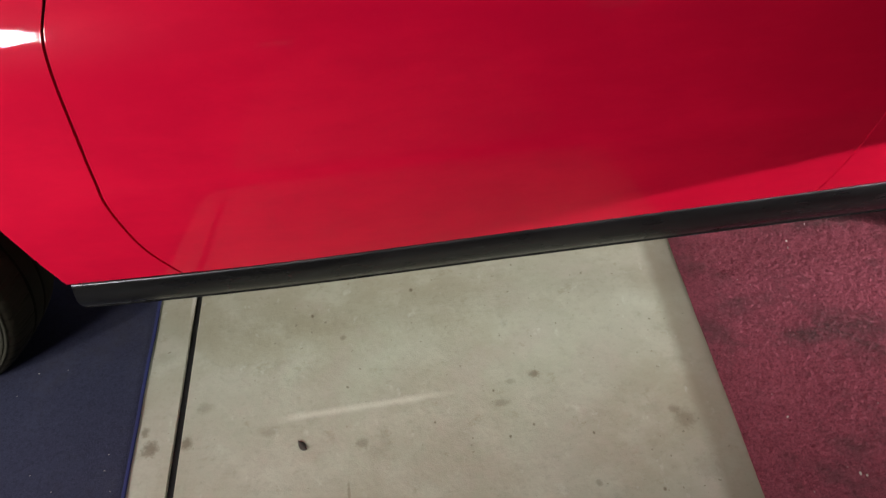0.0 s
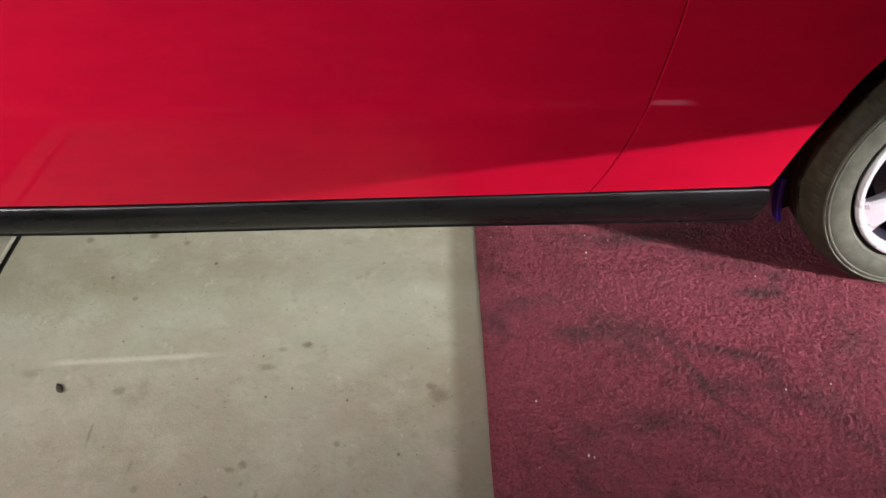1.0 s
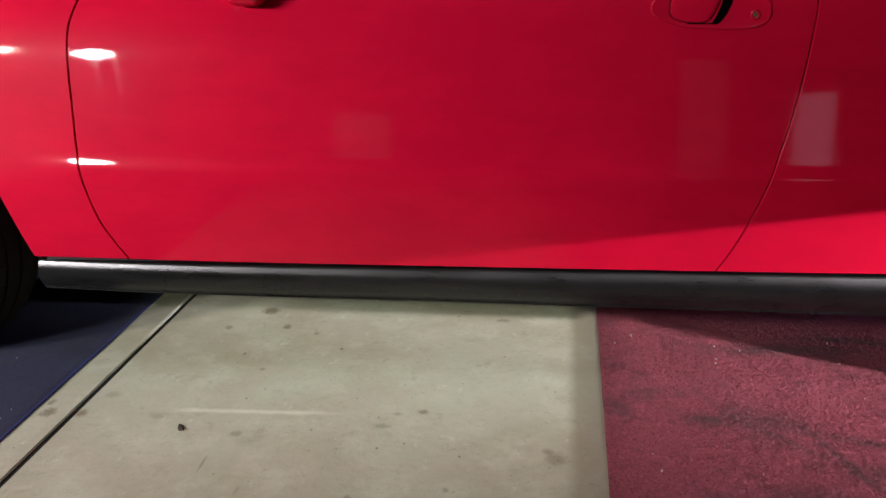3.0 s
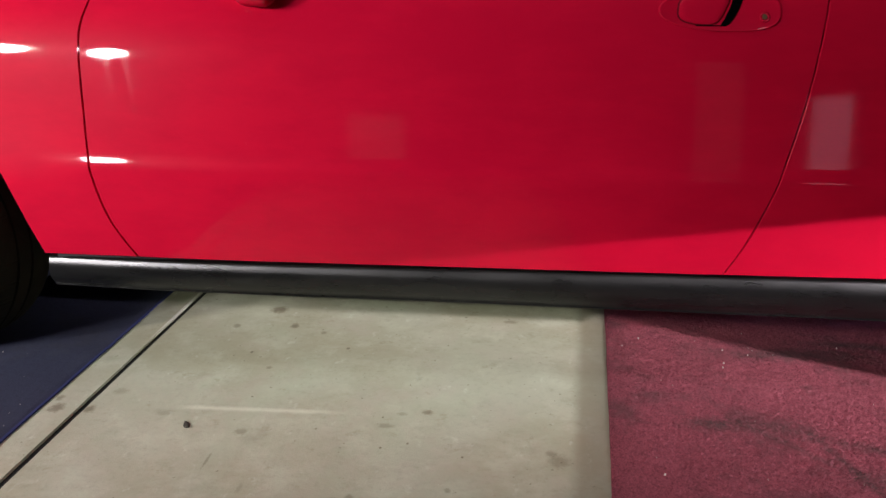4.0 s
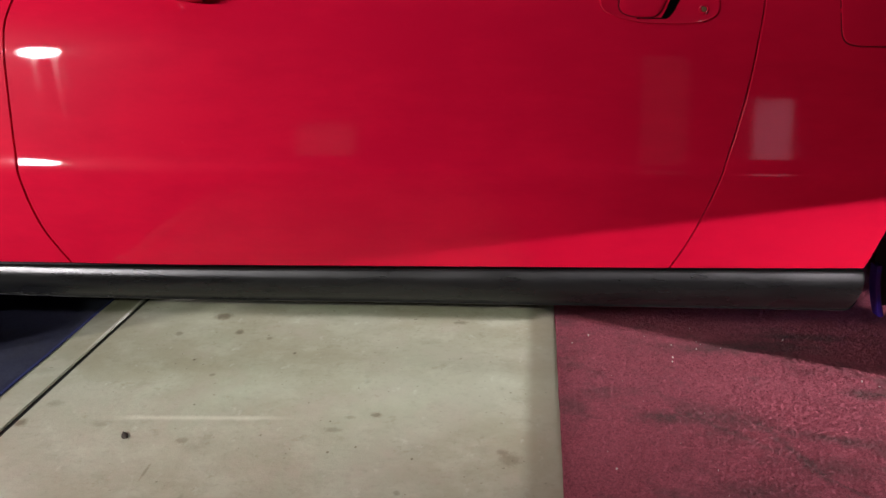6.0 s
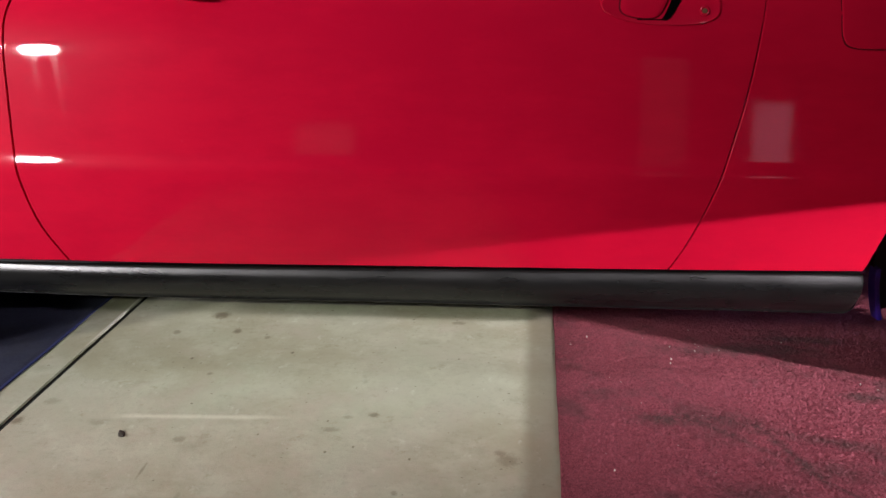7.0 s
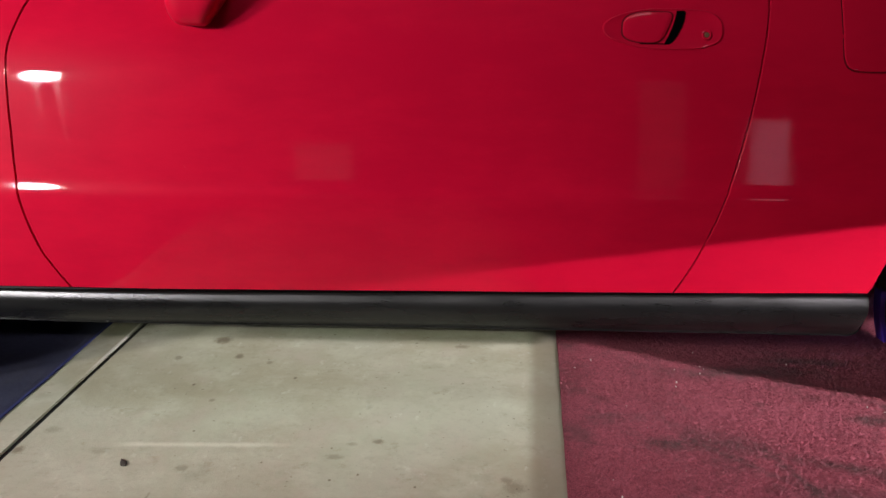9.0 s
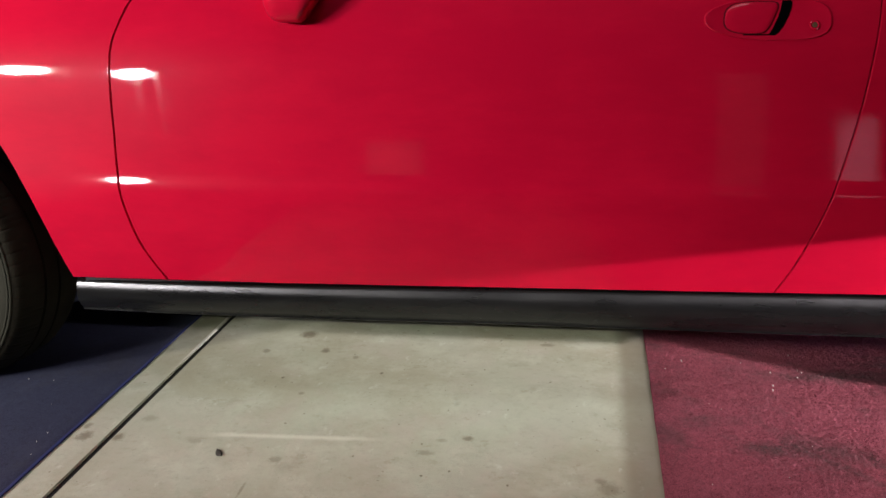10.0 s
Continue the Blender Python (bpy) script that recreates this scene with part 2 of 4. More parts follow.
def carpet_material(name, low, high, dirt_shade, dirt_amount, marks=()):
    n = Nodes(name)
    isle = n.add("ShaderNodeNewGeometry").outputs["Random Per Island"]
    tone = n.mix(isle, tuple(c * 0.85 for c in low), high)
    tone = n.mix(n.ramp(n.noise(300, 5, 0.85), 0.46, 0.62, 0.0, 0.32), tone, tuple(c * 0.4 for c in low))
    tone = n.mix(n.ramp(n.noise(420, 3, 0.8), 0.53, 0.64, 0.0, 0.40), tone, tuple(min(1.0, c * 1.25) for c in high))
    tone = n.mix(n.ramp(n.noise(150, 4, 0.7), 0.48, 0.66, 0.0, 0.40), tone, tuple(c * 0.5 for c in low))
    tone = n.mix(n.ramp(n.noise(130, 4, 0.7), 0.50, 0.70, 0.0, 0.35), tone, high)
    patch = n.math("ADD", n.math("MULTIPLY", n.noise(3.4, 4, 0.6), 0.6), n.math("MULTIPLY", n.noise(19, 5, 0.65), 0.4))
    tone = n.mix(n.ramp(patch, 0.48, 0.64, 0.0, dirt_amount), tone, dirt_shade)
    tone = n.mix(n.ramp(n.noise(6.5, 6, 0.75), 0.5, 0.70, 0.0, 0.40), tone, high)
    tone = n.mix(n.ramp(n.noise(46, 4, 0.7), 0.56, 0.74, 0.0, 0.25), tone, tuple(c * 0.35 for c in low))
    split = n.add("ShaderNodeSeparateXYZ")
    n.link(n.place, split.inputs[0])
    rough = n.math("MULTIPLY", n.math("SUBTRACT", n.noise(85, 6, 0.85), 0.5), 4.0)
    for x, y, turn, length, width, dark in marks:
        c, s = math.cos(radians(turn)), math.sin(radians(turn))
        dx, dy = n.math("SUBTRACT", split.outputs[0], x), n.math("SUBTRACT", split.outputs[1], y)
        u = n.math("DIVIDE", n.math("ADD", n.math("MULTIPLY", dx, c), n.math("MULTIPLY", dy, s)), length)
        v = n.math("DIVIDE", n.math("SUBTRACT", n.math("MULTIPLY", dy, c), n.math("MULTIPLY", dx, s)), width)
        d = n.math("ADD", n.math("SQRT", n.math("ADD", n.math("MULTIPLY", u, u), n.math("MULTIPLY", v, v))), rough)
        tone = n.mix(n.ramp(d, -0.4, 1.9, min(0.95, 1.08 * dark), 0.0), tone, dirt_shade)
    n.set(Base_Color=tone, Roughness=0.95, Specular_IOR_Level=0.15)
    n.bump(n.noise(500, 3), 0.002, 0.8)
    return n.mat


def tyre_material(name, dirt_shade):
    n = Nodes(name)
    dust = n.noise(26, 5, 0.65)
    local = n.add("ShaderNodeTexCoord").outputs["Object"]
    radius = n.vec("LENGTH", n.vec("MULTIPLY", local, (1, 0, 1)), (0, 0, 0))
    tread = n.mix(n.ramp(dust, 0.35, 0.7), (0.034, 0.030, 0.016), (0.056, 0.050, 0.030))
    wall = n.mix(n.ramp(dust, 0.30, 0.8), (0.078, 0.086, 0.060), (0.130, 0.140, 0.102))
    # a low share blackens the front tyre to paint the shade it stands in
    n.set(Base_Color=n.mix(dirt_shade, (0.014, 0.012, 0.007), n.mix(n.ramp(radius, 0.2612, 0.2634), wall, tread)), Roughness=0.72, Specular_IOR_Level=0.35 if dirt_shade > 0.5 else 0.15)
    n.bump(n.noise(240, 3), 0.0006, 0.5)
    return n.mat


def skirt_material():
    n = Nodes("satin_black_skirt")
    smear = n.noise(5, 3, 0.5, stretch=(0.4, 1, 5))
    scuff = n.noise(70, 4, 0.6, stretch=(0.3, 1, 1))
    tone = n.mix(n.ramp(smear, 0.35, 0.7), (0.004, 0.004, 0.004), (0.010, 0.010, 0.0095))
    tone = n.mix(n.ramp(n.noise(16, 5, 0.7, stretch=(0.6, 1, 2)), 0.45, 0.70, 0.0, 0.5), tone, (0.014, 0.015, 0.014))
    tone = n.mix(n.ramp(scuff, 0.68, 0.80, 0, 0.2), tone, (0.10, 0.10, 0.095))
    n.set(Base_Color=tone, Roughness=n.ramp(n.noise(11, 4, 0.6, stretch=(0.5, 1, 2)), 0.3, 0.7, 0.24, 0.36), Specular_IOR_Level=0.42, Anisotropic=0.8, Anisotropic_Rotation=0.25)
    tangent = n.add("ShaderNodeTangent")
    tangent.direction_type, tangent.axis = "RADIAL", "X"
    n.link(tangent.outputs[0], n.bsdf.inputs["Tangent"])
    n.bump(n.noise(300, 2), 0.0002, 0.4)
    return n.mat


def glow_material(name, colour, strength):
    n = Nodes(name)
    n.set(Base_Color=colour, Emission_Color=colour, Emission_Strength=strength, Roughness=0.4)
    return n.mat


CARPET_MARKS = [  # x, y, turn, half length, half width, darkness: tyre scuffs and oily dirt; the last two paint shade by the skirt
    (1.177, -0.133, 7, 0.044, 0.020, 0.75), (1.303, -0.133, -26, 0.078, 0.041, 0.62), (1.312, -0.205, -46, 0.084, 0.010, 0.50), (1.388, -0.251, -73, 0.086, 0.011, 0.65), (1.476, -0.207, -20, 0.090, 0.017, 0.60), (1.276, -0.377, 7, 0.067, 0.028, 0.55),
    (1.605, -0.028, 2, 0.041, 0.016, 0.70), (1.376, -0.404, -67, 0.024, 0.009, 0.60), (1.439, -0.303, -6, 0.060, 0.028, 0.55), (1.444, -0.370, -50, 0.048, 0.005, 0.50), (1.411, 0.195, 5, 0.140, 0.030, 0.70), (1.587, 0.254, -5, 0.100, 0.018, 0.60),
]
PAINT = paint_material()
CONCRETE = concrete_material()
RED = carpet_material("red_carpet_pile", (0.200, 0.040, 0.060), (0.49, 0.135, 0.172), (0.078, 0.062, 0.058), 0.50, CARPET_MARKS)
BACKING = carpet_material("red_carpet_backing", (0.22, 0.030, 0.053), (0.44, 0.10, 0.14), (0.09, 0.07, 0.067), 0.5)
NAVY = carpet_material("navy_carpet_felt", (0.036, 0.041, 0.075), (0.062, 0.067, 0.108), (0.05, 0.05, 0.06), 0.4)
BLUE = simple("blue_edge_yarn", (0.026, 0.034, 0.13), 0.9)
RUBBER, SHADED_RUBBER = tyre_material("dusty_tyre_rubber", 1.0), tyre_material("shaded_tyre_rubber", 0.16)
SKIRT = skirt_material()
BLACK = simple("black_undercoat", (0.012, 0.012, 0.014), 0.7, depth=0.0004)
DEEP = simple("recess_shade_black", (0.002, 0.002, 0.002), 0.95, Specular_IOR_Level=0.0)
LINER = simple("blue_lit_plastic", (0.02, 0.006, 0.20), 0.5)
SEAM = simple("dark_red_seam", (0.125, 0.003, 0.010), 0.8, Specular_IOR_Level=0.1)
TRIM = simple("black_rubber_trim", (0.02, 0.02, 0.02), 0.5)
ALLOY = simple("silver_alloy", (0.86, 0.86, 0.87), 0.28, 0.35, 0.06, 60)
BARREL = simple("shaded_rim_inside", (0.012, 0.011, 0.022), 0.6)
STEEL = simple("rusty_brake_steel", (0.09, 0.08, 0.08), 0.5, 0.8)
BRASS = simple("dull_brass", (0.34, 0.20, 0.11), 0.35, 0.8)
CHROME = simple("worn_chrome", (0.7, 0.7, 0.7), 0.15, 1.0, 0.05)
GLASS = simple("tinted_glass", (0.02, 0.025, 0.025), 0.04, 0.0, 0.05)
WALL = simple("grey_painted_wall", (0.045, 0.043, 0.045), 0.85, 0.0, 0.2, 6, 0.001)
CEILING = simple("dark_ceiling_paint", (0.06, 0.06, 0.06), 0.9, 0.0, 0.15, 5, 0.001)
JOINT = simple("black_joint_filler", (0.004, 0.0035, 0.003), 0.9, 0.0, 0.4, 200, 0.001)
GRIT = simple("pale_grit", (0.62, 0.58, 0.5), 0.7)
BARK = simple("dark_wood_chip", (0.045, 0.038, 0.03), 0.85, 0.0, 0.4, 300)
LENS_RED = simple("red_lamp_lens", (0.3, 0.01, 0.01), 0.15)
LENS_CLEAR = simple("clear_lamp_lens", (0.5, 0.5, 0.5), 0.1)


# ---- helpers for meshes ----
def solid(name, bm, material, smooth=True):
    bmesh.ops.recalc_face_normals(bm, faces=bm.faces)
    mesh = bpy.data.meshes.new(name)
    bm.to_mesh(mesh)
    bm.free()
    if material:
        mesh.materials.append(material)
    if smooth:
        mesh.shade_smooth()
        mesh.set_sharp_from_angle(angle=radians(38))
    return new(name, mesh)


def part(name, bm, material, parent, label=""):
    ob = solid(name, bm, material)
    ob.parent = parent
    return tagged(ob, label)


def patch(bm, rows):
    """A sheet through rows of points."""
    grid = [[bm.verts.new(p) for p in row] for row in rows]
    for a, b in zip(grid, grid[1:]):
        for i in range(len(a) - 1):
            bm.faces.new((a[i], a[i + 1], b[i + 1], b[i]))
    return grid


def box(bm, x0, x1, y0, y1, z0, z1, bevel=0.0):
    made = bmesh.ops.create_cube(bm, size=1, matrix=Matrix.LocRotScale(((x0 + x1) / 2, (y0 + y1) / 2, (z0 + z1) / 2), None, (x1 - x0, y1 - y0, z1 - z0)))
    if bevel:
        edges = {e for v in made["verts"] for e in v.link_edges}
        bmesh.ops.bevel(bm, geom=list(edges), offset=bevel, segments=3, profile=0.6, affect="EDGES")
    return bm


def boxed(*numbers, bevel=0.0):
    return box(bmesh.new(), *numbers, bevel=bevel)


def lathe(bm, profile, steps, centre, swell=None):
    """Turns (radius, y) points about the y axis through centre."""
    rings = []
    for i in range(steps):
        a = 2 * math.pi * i / steps
        ring = []
        for k, (r, y) in enumerate(profile):
            r = r + (swell(i, k) if swell else 0)
            ring.append(bm.verts.new((centre[0] + r * math.cos(a), centre[1] + y, centre[2] + r * math.sin(a))))
        rings.append(ring)
    for a, b in zip(rings, rings[1:] + rings[:1]):
        for k in range(len(profile) - 1):
            bm.faces.new((a[k], b[k], b[k + 1], a[k + 1]))


def lerp(table, v):
    """A smooth value from (position, value) pairs."""
    if v <= table[0][0]:
        return table[0][1]
    for n in range(len(table) - 1):
        (a, p), (b, q) = table[n], table[n + 1]
        if v <= b:
            before = table[max(0, n - 1)]
            after = table[min(len(table) - 1, n + 2)]
            m0 = (q - before[1]) / (b - before[0])
            m1 = (after[1] - p) / (after[0] - a)
            h, t = b - a, (v - a) / (b - a)
            return (2 * t**3 - 3 * t**2 + 1) * p + (t**3 - 2 * t**2 + t) * h * m0 + (3 * t**2 - 2 * t**3) * q + (t**3 - t**2) * h * m1
    return table[-1][1]


# ---- the hall ----
def hall():
    floor = tagged(new("floor"), "worn beige concrete floor with a dark sawn joint", "floor", kind="structure")
    # the two slabs meet in an open joint that runs a little askew to the car
    for x0, x1, side in ((-8.0, None, 0), (None, 10.0, 1)):
        bm = bmesh.new()
        rows = []
        for y in (-7.0, -2.0, -1.0, -0.5, 0.0, 0.5, 1.0, 2.0, 8.0):
            j = -0.0665 + 0.008 * y + (0.0062 if side else -0.0062)
            if side:
                rows.append([(j, y, -0.15), (j, y, -0.004), (j + 0.002, y, 0.0), (1.0, y, 0.0), (x1, y, 0.0), (x1, y, -0.15)])
            else:
                rows.append([(x0, y, -0.15), (x0, y, 0.0), (j - 0.5, y, 0.0), (j - 0.002, y, 0.0), (j, y, -0.004), (j, y, -0.15)])
        patch(bm, rows)
        part("concrete_slab", bm, CONCRETE, floor)
    bm = bmesh.new()
    patch(bm, [[(-0.0665 + 0.008 * y - 0.0075, y, -0.0042), (-0.0665 + 0.008 * y + 0.0075, y, -0.0042)] for y in (-7.0, 0.0, 8.0)])
    part("joint_filler", bm, JOINT, floor, "black filler in the joint")
    for name, numbers in (("wall_south", (-8.2, 10.2, -7.2, -7.0, -0.15, 4.0)), ("wall_north", (-8.2, 10.2, 8.0, 8.2, -0.15, 4.0)),
                          ("wall_west", (-8.2, -8.0, -7.0, 8.0, -0.15, 4.0)), ("wall_east", (10.0, 10.2, -7.0, 8.0, -0.15, 4.0))):
        tagged(solid(name, boxed(*numbers), WALL, False), "plain grey painted hall wall", "wall", kind="structure")
    tagged(solid("ceiling", boxed(-8.2, 10.2, -7.2, 8.2, 4.0, 4.2), CEILING, False), "plain dark painted hall ceiling", "ceiling", kind="structure")
    # an added fitting for the overhead fill
    for x, y in ((0.6, -0.7),):
        light = tagged(new("overhead_fill"), "added overhead fill light under the ceiling", "lamp", "ceiling lights")
        light.location = (x, y, 3.9)
        part("housing", boxed(-1.25, 1.25, -0.48, 0.48, -0.06, 0.1, bevel=0.01), ALLOY, light)


hall()


# ---- the car ----
GAP_FRONT = [(0.20, 0.03), (0.257, 0.0), (0.30, -0.0285), (0.335, -0.0495), (0.39, -0.0692), (0.44, -0.0812), (0.50, -0.086), (0.558, -0.0869), (0.62, -0.088), (0.679, -0.0875), (0.729, -0.084), (0.77, -0.070), (0.81, -0.051), (0.96, 0.06)]
GAP_REAR = [(0.20, 1.175), (0.268, 1.212), (0.31, 1.233), (0.351, 1.25), (0.41, 1.271), (0.477, 1.292), (0.55, 1.309), (0.617, 1.322), (0.70, 1.334), (0.771, 1.346), (0.82, 1.352), (0.96, 1.355)]
ARCH_FRONT = [(0.18, -0.200), (0.252, -0.218), (0.321, -0.246), (0.37, -0.266), (0.416, -0.287), (0.497, -0.333), (0.56, -0.378), (0.61, -0.43), (0.635, -0.48), (0.645, -0.565)]
ARCH_REAR = [(0.18, 1.552), (0.27, 1.592), (0.296, 1.599), (0.33, 1.609), (0.37, 1.622), (0.415, 1.641), (0.476, 1.675), (0.546, 1.726), (0.60, 1.79), (0.63, 1.87), (0.645, 1.965)]
SIDE = [(0.15, 0.050), (0.21, 0.024), (0.262, 0.004), (0.28, 0.0005), (0.31, -0.0033), (0.37, -0.0088), (0.43, -0.0117), (0.452, -0.0121), (0.461, -0.0117), (0.468, -0.0106), (0.479, -0.0080), (0.49, -0.0062),
        (0.54, -0.0025), (0.60, 0.002), (0.64, 0.0050), (0.66, 0.0067), (0.68, 0.0092), (0.70, 0.0130), (0.72, 0.0182), (0.76, 0.0325), (0.82, 0.061), (0.90, 0.102), (0.97, 0.140)]
SIDE_PLAIN = [row for row in SIDE if not 0.44 < row[0] < 0.52]  # the front fender, whose lower crease runs out
LEVELS = [0.262, 0.275, 0.29, 0.31, 0.33, 0.35, 0.37, 0.39, 0.41, 0.42, 0.43, 0.438, 0.444, 0.449, 0.453, 0.458, 0.461, 0.463, 0.465, 0.467, 0.469, 0.471, 0.474, 0.477, 0.482, 0.49, 0.51, 0.53, 0.55, 0.57, 0.59, 0.61, 0.63, 0.645, 0.66, 0.67, 0.676, 0.681, 0.686, 0.692, 0.70, 0.715, 0.73, 0.745, 0.76, 0.78, 0.80, 0.82, 0.84, 0.86, 0.88, 0.90, 0.93, 0.96]
NOSE, TAIL, WIDTH = -1.45, 2.80, 1.66


def flank(x, z):
    """How far the side of the car lies inward at a place along it and a height."""
    # the crease falls a little toward the nose
    at = z + 0.0095 * min(1.3, max(0.0, (1.3 - x) / 1.3)) * max(0.0, 1 - ((z - 0.46) / 0.15) ** 2)
    y = lerp(SIDE, at)
    if x < -0.09:
        plain = min(1.0, (-0.09 - x) / 0.13)
        y += plain * (lerp(SIDE_PLAIN, at) - y)
    if x < 0.30:
        bend = 0.15 * (0.30 - x) ** 2 if x > -0.10 else 0.024 + 0.12 * (-0.10 - x)
        up = min(1.0, max(0.0, (z - 0.22) / 0.5))
        y += bend * (0.6 + 0.4 * up * up * (3 - 2 * up))
    if x > 1.05:
        y += 0.022 * (x - 1.05) ** 2
    return y


def sag(x, z):
    """The lower edge of the doors falls a little toward the nose."""
    return (0.0115 * (x - 0.6) - 0.018 * max(0.0, -x - 0.02)) * min(1.0, max(0.0, (0.42 - z) / 0.158))


ROUND_LIP = [(0.0, 0.0030), (0.0001, 0.0018), (0.0005, 0.0009), (0.0011, 0.0003), (0.0018, 0.0)]
LIP = [(0.0, 0.0020), (0.0001, 0.0010), (0.0003, 0.0004), (0.0005, 0.0)]


def panel(bm, left, right, levels, steps=40, lips=(True, True), low_lip=True, first=LIP):
    """A sheet of the car's side between two edges, with its rims folded inward."""
    rows = []
    for z in levels:
        a, b = left(z), right(z)
        row = []
        if lips[0]:
            row += [(a + 0.002, flank(a, z) + 0.025, z)] + [(a + d, flank(a, z) + h, z) for d, h in first]
        n0, n1 = (first[-1][0] + 0.0005 if lips[0] else 0), (0.0010 if lips[1] else 0)
        places = [a + n0 + (b - n1 - a - n0) * i / steps for i in range(steps + 1)]
        if lips[0]:
            places.insert(1, places[0] + 0.0008)
        if lips[1]:
            places.insert(-1, places[-1] - 0.0008)
        for x in places:
            row.append((x, flank(x, z), z))
        if lips[1]:
            row += [(b - d, flank(b, z) + h, z) for d, h in reversed(LIP)] + [(b - 0.002, flank(b, z) + 0.025, z)]
        rows.append(row)
    if low_lip:
        low = [(x, y + 0.003, z - 0.002) for x, y, z in rows[0]]
        rows = [[(x, y + 0.028, z - 0.001) for x, y, z in rows[0]], low] + rows
    patch(bm, [[(x, y, z + sag(x, z)) for x, y, z in row] for row in rows])


def oval(bm, cx, cz, outline, profile, closed=True):
    """A shallow form on the car's side: outline(angle) gives dx, dz; profile lists (share of the outline, height above the side)."""
    rows = []
    steps = 48
    for share, high in profile:
        row = []
        for i in range(steps + 1):
            dx, dz = outline(2 * math.pi * i / steps)
            x, z = cx + share * dx, cz + share * dz
            row.append((x, flank(x, z) - high, z))
        rows.append(row)
    patch(bm, rows)
    bmesh.ops.remove_doubles(bm, verts=bm.verts, dist=0.00005)


def wheel(x, side):
    """A wheel with its outer face toward the camera's side (side 1) or away from it (side -1)."""
    w = new("wheel")
    c = (0, 0, 0)
    R, slim = 0.266, 0.89  # axle height; the profiles below shrink by this
    prof = [(0.206, 0.034), (0.220, 0.026), (0.225, 0.012), (0.232, 0.003), (0.248, -0.001), (0.2745, 0.0), (0.279, 0.0015), (0.28, 0.0), (0.2825, -0.0008), (0.285, 0.0), (0.286, 0.002), (0.289, 0.0022), (0.29, 0.0005), (0.292, 0.0), (0.294, 0.0012),
            (0.295, 0.004), (0.302, 0.008), (0.3085, 0.0155), (0.312, 0.024), (0.315, 0.040), (0.3175, 0.062), (0.318, 0.072), (0.312, 0.073), (0.312, 0.079), (0.3185, 0.080), (0.319, 0.097), (0.3185, 0.114), (0.312, 0.115), (0.312, 0.121), (0.318, 0.122), (0.3175, 0.14), (0.314, 0.168), (0.305, 0.188), (0.2775, 0.200), (0.23, 0.198), (0.206, 0.178)]

    def sipes(i, k):
        if 15 <= k <= 19 and i % 8 == 0:
            return -0.0022
        if 19 <= k <= 21 and i % 16 == 4:
            return -0.0025
        return 0.0

    bm = bmesh.new()
    lathe(bm, prof, 544, c, sipes)
    for v in bm.verts:  # the tread lies flat on the floor
        v.co.z = max(v.co.z, (-R + 0.002) / slim)
    tyre = part("tyre", bm, RUBBER if x > 0 else SHADED_RUBBER, w, "dusty olive-grey rubber tyre" if x > 0 else "rubber tyre with shade put into its colour")
    bm = bmesh.new()
    lathe(bm, [(0.206, 0.034), (0.214, 0.020), (0.216, 0.011), (0.2155, 0.005), (0.212, 0.001), (0.206, 0.0), (0.200, 0.002), (0.196, 0.009), (0.193, 0.024)], 96, c)
    rim = part("rim", bm, ALLOY, w, "silver alloy rim")
    # near-black colour stands in for the shade between the spokes
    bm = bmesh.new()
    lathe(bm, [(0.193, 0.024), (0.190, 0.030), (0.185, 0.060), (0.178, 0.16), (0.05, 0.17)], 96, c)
    part("barrel", bm, BARREL, rim, "inside of the rim, near-black for its shade")
    for n in range(5):
        bm = bmesh.new()
        rows = []
        for r, half, y, deep in ((0.035, 0.030, 0.030, 0.03), (0.08, 0.028, 0.022, 0.03), (0.13, 0.030, 0.016, 0.028), (0.170, 0.041, 0.016, 0.022), (0.1955, 0.058, 0.022, 0.016)):
            rows.append([(r, y + deep, -half), (r, y + 0.008, -half), (r, y + 0.001, -half + 0.006), (r, y, 0), (r, y + 0.001, half - 0.006), (r, y + 0.008, half), (r, y + deep, half)])
        patch(bm, rows)
        bmesh.ops.rotate(bm, verts=bm.verts, matrix=Matrix.Rotation(2 * math.pi * n / 5 + 0.052, 3, "Y"))
        part("spoke", bm, ALLOY, rim)
    bm = bmesh.new()
    lathe(bm, [(0.002, 0.018), (0.026, 0.019), (0.030, 0.022), (0.032, 0.03), (0.045, 0.032), (0.06, 0.036), (0.062, 0.06)], 40, c)
    part("hub", bm, ALLOY, rim)
    for n in range(4):
        bm = bmesh.new()
        a = 2 * math.pi * n / 4 + 0.5
        bmesh.ops.create_cone(bm, segments=6, radius1=0.011, radius2=0.009, depth=0.02, cap_ends=True, matrix=Matrix.Translation((0.048 * math.cos(a), 0.026, 0.048 * math.sin(a))) @ Matrix.Rotation(math.pi / 2, 4, "X"))
        part("wheel_nut", bm, CHROME, rim)
    bm = bmesh.new()
    lathe(bm, [(0.03, 0.085), (0.128, 0.085), (0.131, 0.088), (0.131, 0.100), (0.128, 0.105), (0.03, 0.105)], 64, c)
    part("brake_disc", bm, STEEL, w)
    for piece in w.children_recursive:
        piece.data.transform(Matrix.Diagonal((slim, 1, slim, 1)))
    out = 0.036 if x < 0 else -0.017
    steer = -11 if x < 0 else 0
    w.matrix_basis = pose(x, out if side > 0 else WIDTH - out, R, 0, 0, steer if side > 0 else 180 + steer)
    return w


def mirrored(bm):
    for v in bm.verts:
        v.co.y = WIDTH - v.co.y
    return bm


FRONT_AXLE, REAR_AXLE = -0.606, 1.974  # the middle of each wheel arch
WHEEL_SPOTS = (-0.600, 1.961)
